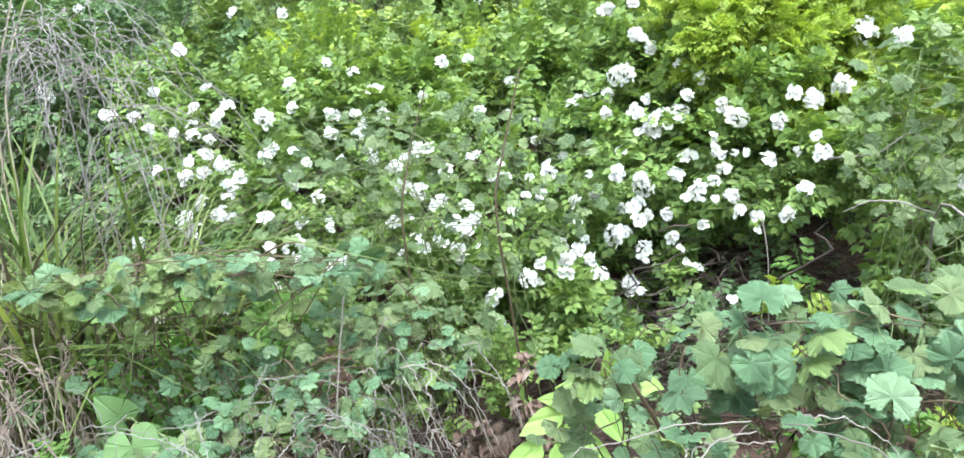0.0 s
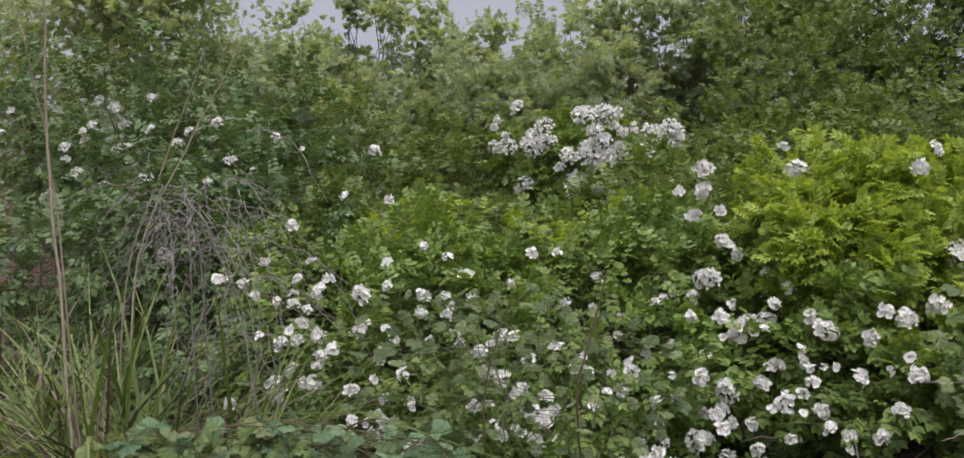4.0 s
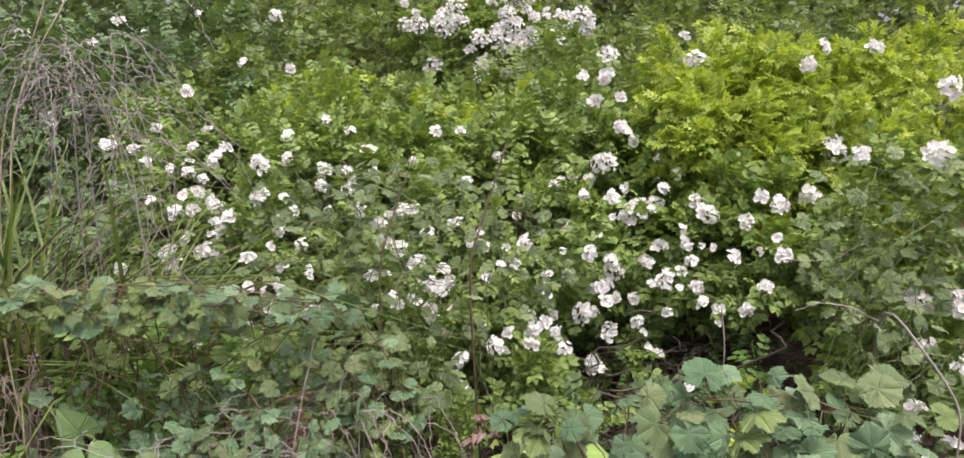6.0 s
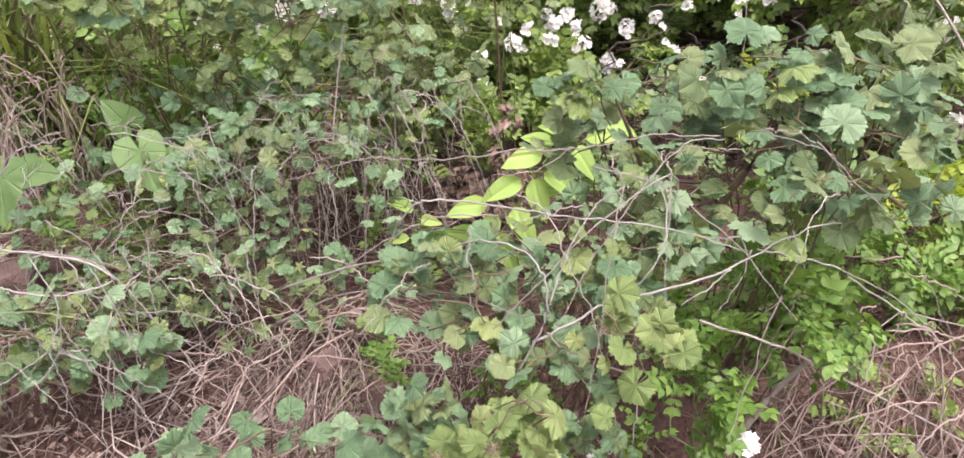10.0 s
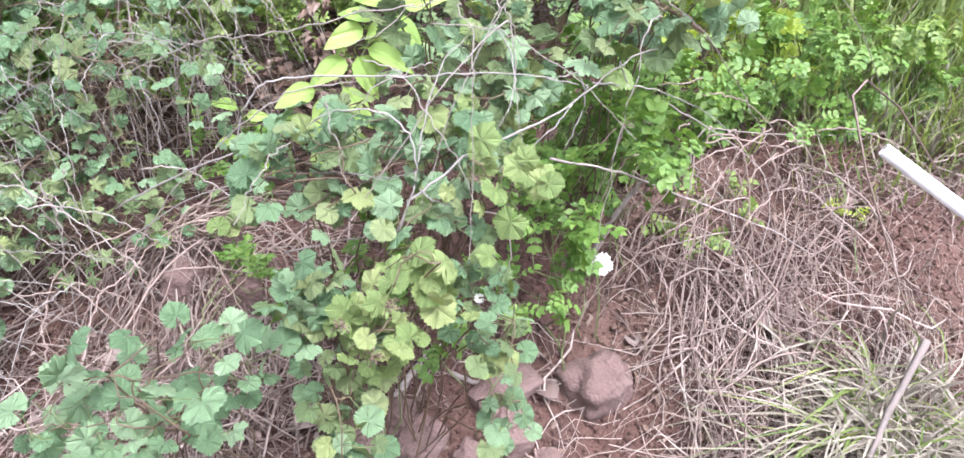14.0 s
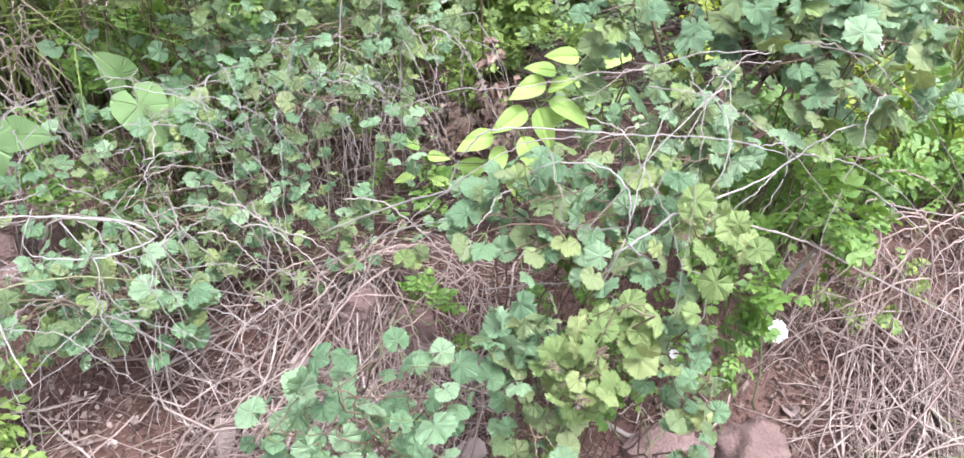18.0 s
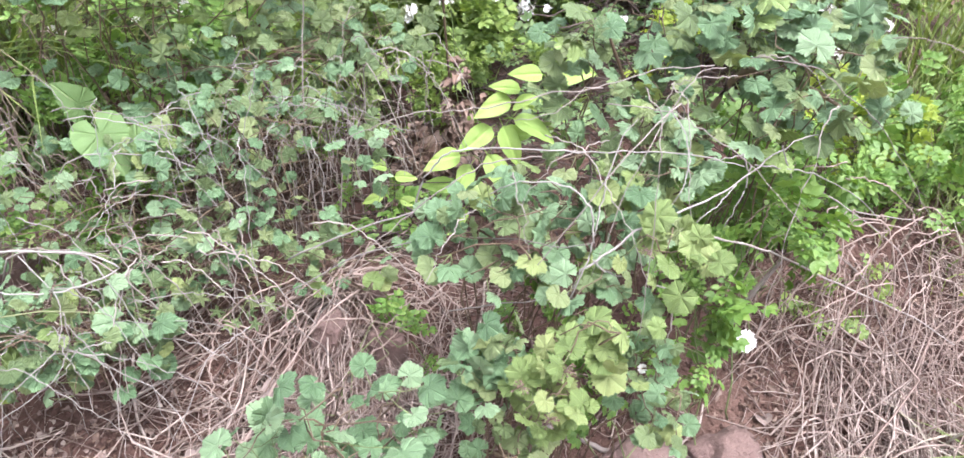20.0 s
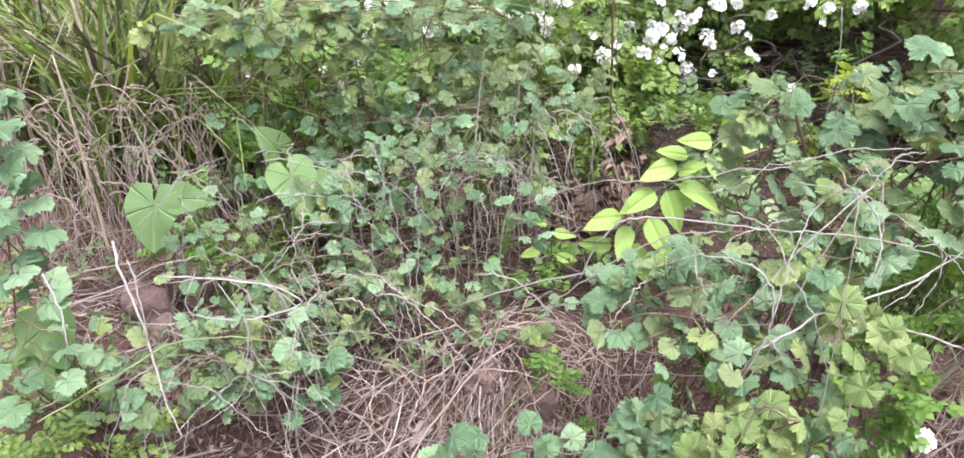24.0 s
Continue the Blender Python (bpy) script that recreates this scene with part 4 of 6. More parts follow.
GOLD_BUNCHES = [(1.42, 3.09, 1.29, 1.18), (1.34, 3.12, 1.70, 0.68), (1.52, 3.07, 1.70, 0.65), (0.83, 3.13, 1.64, 0.75), (0.77, 3.08, 1.73, 0.40), (1.53, 3.07, 1.26, 0.71)]

z = gz(-3.0, 5.8)
dark_rose = bush("wild_rose", (-3.0, 5.8, z), [((-3.0, 5.7, z + 0.9), (1.1, 0.7, 1.0), 1900), ((-3.7, 5.6, z + 1.4), (0.7, 0.5, 0.75), 1000), ((-2.3, 5.6, z + 1.1), (0.7, 0.5, 0.8), 1000)], FEATHER_FAR, 0.14, DARK, "dark green wild rose thicket with scattered white flowers", "rose bush", 9, BARK, 0.011, "wild roses", blooms=DARK_BUNCHES)
add_bunches(dark_rose, DARK_BUNCHES, 1)
add_bunches(dark_rose, [(rng.uniform(-4.2, -1.9), 5.05 + rng.normal(0, 0.12), rng.uniform(1.5, 2.5), rng.uniform(0.5, 1.1)) for i in range(22)], 2)
z = gz(0.1, 6.4)
crown_rose = bush("wild_rose", (0.1, 6.4, z), [((0.1, 6.5, z + 0.65), (0.95, 0.55, 0.72), 1900), ((-0.3, 6.4, z + 1.05), (0.45, 0.4, 0.40), 700), ((0.4, 6.4, z + 0.95), (0.55, 0.4, 0.42), 700)], FEATHER_FAR, 0.15, ROSE, "tall rose bush crowned with dense white flowers", "rose bush", 9, BARK, 0.01, "wild roses", blooms=[(x, y - 0.1, z, 1.5 * s) for x, y, z, s in CROWN_BUNCHES])
add_bunches(crown_rose, CROWN_BUNCHES, 2, 1.2)
add_bunches(crown_rose, [(rng.uniform(-0.7, 0.6), rng.uniform(5.75, 5.95), rng.uniform(1.55, 2.15), rng.uniform(0.7, 1.3)) for i in range(16)], 1, 1.2)
rose = bush("wild_rose", (0.1, 3.2, gz(0.1, 3.2)), [((-0.85, 3.25, 0.74), (0.62, 0.42, 0.46), 1500), ((-0.05, 3.08, 0.70), (0.62, 0.42, 0.48), 1600), ((0.62, 3.2, 0.93), (0.5, 0.4, 0.36), 1300), ((1.0, 3.05, 0.96), (0.36, 0.36, 0.28), 900), ((-0.05, 3.75, 0.97), (1.05, 0.55, 0.38), 1700), ((0.42, 3.75, 1.2), (0.42, 0.3, 0.26), 1300), ((-0.5, 3.6, 1.15), (0.4, 0.3, 0.2), 700), ((-1.1, 3.7, 1.0), (0.8, 0.6, 0.45), 1200), ((-0.1, 2.62, 0.45), (0.45, 0.2, 0.26), 800), ((0.4, 2.85, 0.5), (0.3, 0.2, 0.28), 500), ((0.85, 2.75, 0.90), (0.42, 0.28, 0.14), 800)], FEATHER, 0.10, ROSE, "wild rose bush covered in small white flower bunches", "rose bush", 24, GREENSTEM, 0.006, "wild roses", blooms=ROSE_BUNCHES_A + ROSE_BUNCHES_B + ROSE_BUNCHES_C + ROSE_BUNCHES_D + ROSE_BUNCHES_E + MIDDLE_BUNCHES)
for i, places in enumerate((ROSE_BUNCHES_A, ROSE_BUNCHES_B, ROSE_BUNCHES_C, ROSE_BUNCHES_D, ROSE_BUNCHES_E, MIDDLE_BUNCHES)):
    add_bunches(rose, places, i)
add_bunches(rose, [(rng.uniform(-0.95, 0.45), 2.42 + rng.normal(0, 0.08), rng.uniform(0.62, 1.18), rng.uniform(0.3, 0.55)) for i in range(42)], 1)
add_bunches(rose, [(rng.uniform(-1.25, 0.95), 2.5 + rng.normal(0, 0.1), rng.uniform(0.5, 1.2), rng.uniform(0.15, 0.36)) for i in range(70)], 2)
add_bunches(rose, [(rng.uniform(-1.3, 1.3), rng.uniform(3.0, 3.3), rng.uniform(1.1, 1.35), rng.uniform(0.35, 0.6)) for i in range(22)], 3)
edge_rose = bush("wild_rose", (1.45, 2.5, gz(1.45, 2.5)), [((1.52, 2.45, 1.0), (0.36, 0.3, 0.42), 900), ((1.45, 2.2, 0.62), (0.32, 0.25, 0.32), 600), ((1.9, 2.7, 0.9), (0.5, 0.4, 0.5), 900)], FEATHER, 0.10, ROSE, "low wild rose with white flower bunches hanging over the bank", "rose bush", 8, GREENSTEM, 0.006, "wild roses", blooms=EDGE_BUNCHES)
add_bunches(edge_rose, EDGE_BUNCHES, 3)
gold = bush("shrub", (1.7, 3.9, gz(1.7, 3.9)), [((1.05, 3.5, 1.33), (0.36, 0.34, 0.38), 1500), ((1.25, 3.4, 1.53), (0.14, 0.14, 0.24), 350), ((0.92, 3.5, 1.51), (0.12, 0.14, 0.2), 250), ((1.55, 3.6, 1.33), (0.45, 0.4, 0.36), 1900), ((1.7, 3.5, 1.56), (0.16, 0.14, 0.2), 350), ((2.05, 3.75, 1.33), (0.5, 0.4, 0.40), 1700), ((1.30, 3.22, 1.1), (0.42, 0.22, 0.34), 1500), ((1.05, 3.1, 0.85), (0.3, 0.2, 0.2), 500), ((0.98, 3.2, 1.25), (0.24, 0.2, 0.26), 800), ((2.7, 3.9, 1.31), (0.7, 0.5, 0.45), 1300), ((1.75, 3.5, 0.95), (0.8, 0.4, 0.32), 1300)], FINE, 0.082, GOLD, "bright yellow-green feathery-leaved shrub", "shrub", 12, BARK, 0.01, "shrubs of the thicket", up=0.5, blooms=GOLD_BUNCHES)
add_bunches(gold, GOLD_BUNCHES, 4)
bush("shrub", (-0.5, 4.6, gz(-0.5, 4.6)), [((-0.7, 4.6, 1.1), (0.7, 0.5, 0.45), 2200), ((0.2, 4.9, 1.1), (0.7, 0.5, 0.42), 2000), ((-1.5, 4.7, 1.25), (0.6, 0.5, 0.5), 1500)], FEATHER, 0.095, OLIVE, "olive and yellow-green shrub among the roses", "shrub", 10, BARK, 0.009, "shrubs of the thicket")
bush("shrub", (-1.35, 2.9, gz(-1.35, 2.9)), [((-1.4, 2.8, 0.62), (0.5, 0.18, 0.40), 520), ((-1.9, 2.95, 0.6), (0.4, 0.18, 0.4), 320)], FEATHER, 0.1, DARK, "dark green growth behind the grass tussock", "shrub", 8, BARK, 0.006, "shrubs of the thicket")
# dark-leaved filler that stands in for the shade of the hollow
bush("shrub", (0.95, 3.5, gz(0.95, 3.5)), [((0.9, 3.45, 0.62), (0.75, 0.25, 0.42), 900)], FEATHER, 0.1, DARK, "dark growth added under the roses to stand in for shade", "shrub", 8, BARK, 0.006, "shrubs of the thicket")

bush("shrub", (-0.45, 4.3, gz(-0.45, 4.3)), [((-0.4, 4.25, 1.2), (0.38, 0.25, 0.22), 500), ((-0.75, 4.3, 1.35), (0.2, 0.2, 0.2), 160), ((-1.05, 4.2, 1.2), (0.2, 0.15, 0.25), 140), ((0.15, 4.2, 1.25), (0.25, 0.2, 0.2), 220), ((-0.9, 3.95, 1.32), (0.2, 0.2, 0.16), 150)], FEATHER, 0.10, GOLD, "small yellow-green shrub among the roses", "shrub", 5, BARK, 0.007, "shrubs of the thicket")

# ---- brambles on the bank ----
Y = LOBED_YELLOW
MIXED = LOBED_GREEN * 6 + LOBED_OLIVE * 4 + LOBED_YELLOW
bramble((0.30, 1.45), [((0.21, 1.27, 0.91), 0.19, 0.08, 24, 22, 0.043), ((0.17, 1.30, 0.80), 0.15, 0.08, 24, 13, 0.037)], "bramble with large grey-green lobed leaves on brown canes", MIXED)
bramble((0.62, 1.4), [((0.51, 1.21, 0.95), 0.20, 0.09, 23, 39, 0.041), ((0.57, 1.13, 0.89), 0.19, 0.08, 26, 22, 0.040), ((0.53, 1.06, 0.80), 0.17, 0.07, 23, 21, 0.038)], "bramble with grey-green lobed leaves leaning over the bank", MIXED)
bramble((0.12, 1.3), [((-0.03, 0.98, 0.66), 0.23, 0.11, 33, 84, 0.030), ((0.24, 1.08, 0.755), 0.12, 0.12, 26, 45, 0.032), ((0.12, 1.12, 0.66), 0.18, 0.10, 30, 30, 0.031)], "bramble with grey-green lobed leaves trailing over dead twigs", MIXED)
seeded = bramble((0.05, 1.02), [((-0.03, 0.74, 0.58), 0.06, 0.04, 42, 14, 0.032, Y), ((-0.10, 0.71, 0.50), 0.06, 0.06, 47, 26, 0.027, Y), ((0.16, 0.83, 0.68), 0.09, 0.06, 35, 13, 0.032, Y)], "bramble with yellowing lobed leaves and brown seed heads")
bramble((-0.16, 0.95), [((-0.19, 0.80, 0.55), 0.07, 0.06, 42, 21, 0.030), ((-0.17, 0.74, 0.42), 0.06, 0.17, 48, 48, 0.027), ((0.09, 0.71, 0.50), 0.06, 0.10, 45, 36, 0.024), ((0.09, 0.64, 0.29), 0.05, 0.05, 54, 11, 0.025), ((0.02, 0.82, 0.60), 0.10, 0.06, 40, 14, 0.027)], "bramble with small green lobed leaves hanging down the bank", MIXED)
bramble((-0.40, 0.92), [((-0.44, 0.73, 0.49), 0.18, 0.10, 46, 36, 0.031), ((-0.5, 0.72, 0.42), 0.14, 0.07, 46, 16, 0.031)], "low bramble with rounded bright green leaves on the bank")
bramble((-0.62, 1.75), [((-0.55, 1.50, 0.57), 0.30, 0.22, 26, 78, 0.027), ((-0.39, 1.82, 0.72), 0.22, 0.17, 21, 60, 0.032)], "spreading bramble with dull green leaves among dry canes", MIXED, cane_r=0.0015)
bramble((-1.0, 1.65), [((-0.88, 1.54, 0.46), 0.36, 0.20, 31, 80, 0.026), ((-0.95, 1.25, 0.37), 0.20, 0.10, 37, 30, 0.029), ((-0.62, 1.35, 0.36), 0.15, 0.12, 35, 24, 0.025, CUT_LEAVES)], "spreading bramble with small toothed green leaves over dead stalks", MIXED, cane_r=0.0015)
bramble((-1.05, 1.45), [((-0.86, 1.43, 0.47), 0.30, 0.17, 29, 40, 0.029), ((-0.94, 1.21, 0.36), 0.18, 0.12, 35, 34, 0.033), ((-1.14, 1.17, 0.40), 0.28, 0.11, 36, 38, 0.031), ((-0.78, 1.39, 0.40), 0.23, 0.10, 35, 26, 0.029, CUT_LEAVES), ((-0.42, 1.34, 0.38), 0.17, 0.08, 34, 22, 0.026)], "low bramble with green toothed leaves creeping over straw", MIXED)
bramble((-1.5, 1.3), [((-1.40, 1.22, 0.80), 0.10, 0.20, 23, 26, 0.045), ((-1.30, 1.05, 0.55), 0.10, 0.12, 30, 14, 0.036)], "bramble with broad pale green leaves at the bank's edge")
bramble((-0.7, 1.95), [((-0.67, 1.81, 0.62), 0.24, 0.15, 24, 32, 0.030), ((-0.95, 1.85, 0.66), 0.2, 0.10, 22, 14, 0.030)], "bramble with green lobed leaves under the roses")
bramble((0.75, 1.4), [((0.64, 1.21, 0.80), 0.20, 0.11, 22, 18, 0.04), ((0.68, 1.25, 0.96), 0.15, 0.09, 17, 12, 0.04)], "bramble with grey-green lobed leaves beside the dry stalks", MIXED)
bramble((-0.85, 2.0), [((-0.77, 1.77, 0.97), 0.43, 0.06, 15, 69, 0.034), ((-0.95, 1.78, 0.95), 0.30, 0.05, 15, 34, 0.031, Y), ((-0.72, 1.81, 0.84), 0.32, 0.08, 18, 22, 0.029, Y), ((-0.54, 1.72, 0.72), 0.26, 0.12, 23, 30, 0.030)], "bramble with yellow-tipped leaves at the rose bush's foot", LOBED_GREEN + LOBED_OLIVE)
bramble((-0.25, 2.25), [((-0.21, 2.10, 1.05), 0.46, 0.24, 11, 125, 0.027), ((-0.40, 2.29, 1.18), 0.34, 0.12, 7, 62, 0.025), ((-0.27, 1.94, 0.74), 0.21, 0.10, 21, 39, 0.031)], "upright bramble with dark hairy stems before the roses", LOBED_OLIVE, mat=GREENSTEM, cane_r=0.0016)
bramble((1.2, 2.15), [((1.12, 2.04, 1.12), 0.25, 0.27, 9, 78, 0.029), ((1.13, 1.86, 0.75), 0.19, 0.24, 19, 45, 0.029)], "tall bramble with small grey-green leaves beside the hollow", LOBED_OLIVE, mat=GREENSTEM, cane_r=0.0016)
bramble((-1.0, 1.35), [((-1.62, 1.77, 0.28), 0.13, 0.07, 45, 16, 0.024), ((-1.30, 1.44, 0.23), 0.13, 0.07, 45, 16, 0.024), ((-1.15, 1.33, 0.20), 0.13, 0.07, 45, 16, 0.024), ((-1.03, 1.43, 0.23), 0.13, 0.07, 45, 16, 0.024), ((-0.96, 1.63, 0.26), 0.13, 0.07, 45, 16, 0.024)], "low herb with small deeply cut green leaves among dead stalks", CUT_LEAVES, name="cut_leaved_herb", category="herb", group="cut-leaved herbs")
bramble((-1.2, 1.05), [((-1.48, 1.38, 0.22), 0.12, 0.07, 45, 15, 0.023), ((-1.52, 1.24, 0.17), 0.12, 0.07, 45, 15, 0.023), ((-1.29, 1.25, 0.17), 0.12, 0.07, 45, 15, 0.023)], "low bramble with small green leaves near the path", MIXED)

def seed_head(at, size, seed):
    """A loose brown cluster of dry seeds on thin stalks: one mesh."""
    r = np.random.default_rng(seed)
    pieces = []
    for i in range(16):
        p = unit(r.normal(0, 1, 3)) * size * r.uniform(0.4, 1.0) * (1, 0.8, 0.7)
        pieces.append(tube([np.zeros(3), p * 0.6 + (0, 0, 0.002), p], (0.0007, 0.0006), 3))
        bead = np.array([(1, 0, 0), (-0.9, 0.2, 0), (0, 1.1, 0), (0.2, -1, 0), (0, 0, 1.2), (0, 0, -0.8)]) * r.uniform(0.0018, 0.0032)
        pieces.append((bead + p, np.array([(0, 2, 4), (2, 1, 4), (1, 3, 4), (3, 0, 4), (2, 0, 5), (1, 2, 5), (3, 1, 5), (0, 3, 5)])))
    part("seed_head", tri_mesh("seed_head", *joined(pieces), (DEADLEAF,)), seeded, "dry brown seed cluster", Matrix.Translation(Vector(at) - seeded.location))


SEED_PLACES = [((0.143, 0.840, 0.642), 0.022), ((0.166, 0.830, 0.651), 0.018), ((-0.079, 0.700, 0.576), 0.024), ((-0.151, 0.690, 0.568), 0.020), ((-0.112, 0.660, 0.516), 0.020), ((0.109, 0.840, 0.686), 0.018)]
for i, (at, size) in enumerate(SEED_PLACES):
    seed_head(at, size, i)

SHOOT_LEAVES = [tri_mesh("shoot_leaf", *pointed_leaf(0.26, i)[:2], (SHOOT,), pointed_leaf(0.26, i)[2]) for i in range(4)]
HEART_LEAVES = [tri_mesh("heart_leaf", V, F, (HEART,), uv, smooth=True) for V, F, uv in (heart_leaf(i) for i in range(3))]


def leafy_shoot(base, way, leaves, label, meshes, name, category):
    """An upright stem with single leaves at (place, pointing, size)."""
    b = np.array((base[0], base[1], gz(*base)))
    root = thing(name, tuple(b), label, category)
    pts = np.array([tuple(b), *way])
    t = np.linspace(0, len(pts) - 1, 12)
    line = np.stack([np.interp(t, np.arange(len(pts)), pts[:, c]) for c in range(3)], 1)
    part("stem", tri_mesh("stem", *tube(line - b, (0.004, 0.002), 6), (GREENSTEM,), smooth=True), root)
    for i, (at, way_out, size) in enumerate(leaves):
        near = line[np.argmin(np.linalg.norm(line - np.array(at), axis=1))]
        if np.linalg.norm(near - at) > 0.03:
            part("leaf_stalk", tri_mesh("leaf_stalk", *tube(bend(near, at, 0.01, 0.002, 5) - b, (0.002, 0.0012), 5), (GREENSTEM,), smooth=True), root)
        part("leaf", meshes[i % len(meshes)], root, m=leaf_pose(np.array(at) - b, size, 0.5, way_out, (0.25 * math.sin(5 * i), -0.7 + 0.2 * math.cos(3 * i), 0.75)))
    return root


leafy_shoot((-0.05, 1.66), [(-0.03, 1.66, 0.35), (0.06, 1.66, 0.52), (0.18, 1.65, 0.67)], [((0.16, 1.64, 0.64), (0.9, -0.3, 0.5), 0.11), ((0.17, 1.64, 0.67), (-0.8, -0.4, 0.3), 0.09), ((0.19, 1.66, 0.69), (0.9, -0.3, -0.1), 0.10), ((0.10, 1.66, 0.60), (-1, -0.4, 0.1), 0.11), ((0.06, 1.65, 0.56), (0.8, -0.6, -0.1), 0.12), ((0.04, 1.65, 0.54), (-0.8, -0.7, -0.1), 0.11), ((0.0, 1.64, 0.48), (0.3, -0.7, -0.5), 0.12), ((-0.04, 1.64, 0.46), (-1, -0.4, 0.2), 0.11), ((-0.05, 1.64, 0.40), (0.5, -0.6, -0.6), 0.12), ((-0.06, 1.65, 0.36), (-0.9, -0.3, 0.3), 0.09), ((-0.04, 1.66, 0.32), (0.9, -0.5, -0.2), 0.10), ((0.08, 1.66, 0.58), (0.2, -0.8, 0.5), 0.09), ((0.14, 1.65, 0.64), (0.4, -0.7, -0.3), 0.10), ((0.12, 1.66, 0.62), (-0.9, -0.2, 0.4), 0.08), ((0.02, 1.65, 0.50), (0.9, -0.3, 0.2), 0.10), ((-0.02, 1.65, 0.44), (-0.6, -0.7, -0.4), 0.10), ((0.05, 1.66, 0.55), (0.2, -0.7, -0.6), 0.11), ((-0.04, 1.65, 0.30), (-0.5, -0.7, -0.2), 0.09), ((0.18, 1.66, 0.68), (0.1, -0.5, 0.8), 0.08)], "young shoot with pointed yellow-green leaves", SHOOT_LEAVES, "young_shoot", "seedling")
leafy_shoot((-0.25, 1.7), [(-0.25, 1.68, 0.42)], [((-0.25, 1.67, 0.42), (-0.5, -0.4, 0.6), 0.07), ((-0.25, 1.67, 0.40), (0.7, -0.5, 0.2), 0.06), ((-0.26, 1.67, 0.34), (-0.9, -0.3, 0.1), 0.06), ((-0.24, 1.67, 0.33), (0.8, -0.4, -0.2), 0.06)], "small seedling with pointed yellow-green leaves", SHOOT_LEAVES, "young_shoot", "seedling")
leafy_shoot((-1.15, 1.68), [(-1.17, 1.66, 0.45), (-1.22, 1.64, 0.54)], [((-1.28, 1.64, 0.57), (-0.1, -0.6, -0.8), 0.12), ((-1.23, 1.63, 0.56), (0.9, -0.3, 0.1), 0.075)], "climber with one broad heart-shaped green leaf", HEART_LEAVES, "climber", "climber")
leafy_shoot((-0.9, 1.75), [(-0.9, 1.68, 0.5), (-0.92, 1.66, 0.66)], [((-0.93, 1.63, 0.64), (0.4, -0.6, -0.6), 0.105), ((-0.86, 1.62, 0.60), (0.8, -0.5, -0.4), 0.08), ((-0.95, 1.66, 0.67), (-0.3, -0.3, 0.7), 0.07), ((-0.84, 1.64, 0.58), (0.9, -0.3, -0.1), 0.08)], "climber with pale broad heart-shaped leaves", HEART_LEAVES, "climber", "climber")
leafy_shoot((-1.48, 1.36), [(-1.46, 1.28, 0.4), (-1.40, 1.24, 0.5)], [((-1.38, 1.2, 0.52), (0.3, -0.5, -0.8), 0.10), ((-1.42, 1.2, 0.44), (0.2, -0.6, -0.6), 0.085)], "climber with broad dark green leaves at the bank's edge", HEART_LEAVES, "climber", "climber")

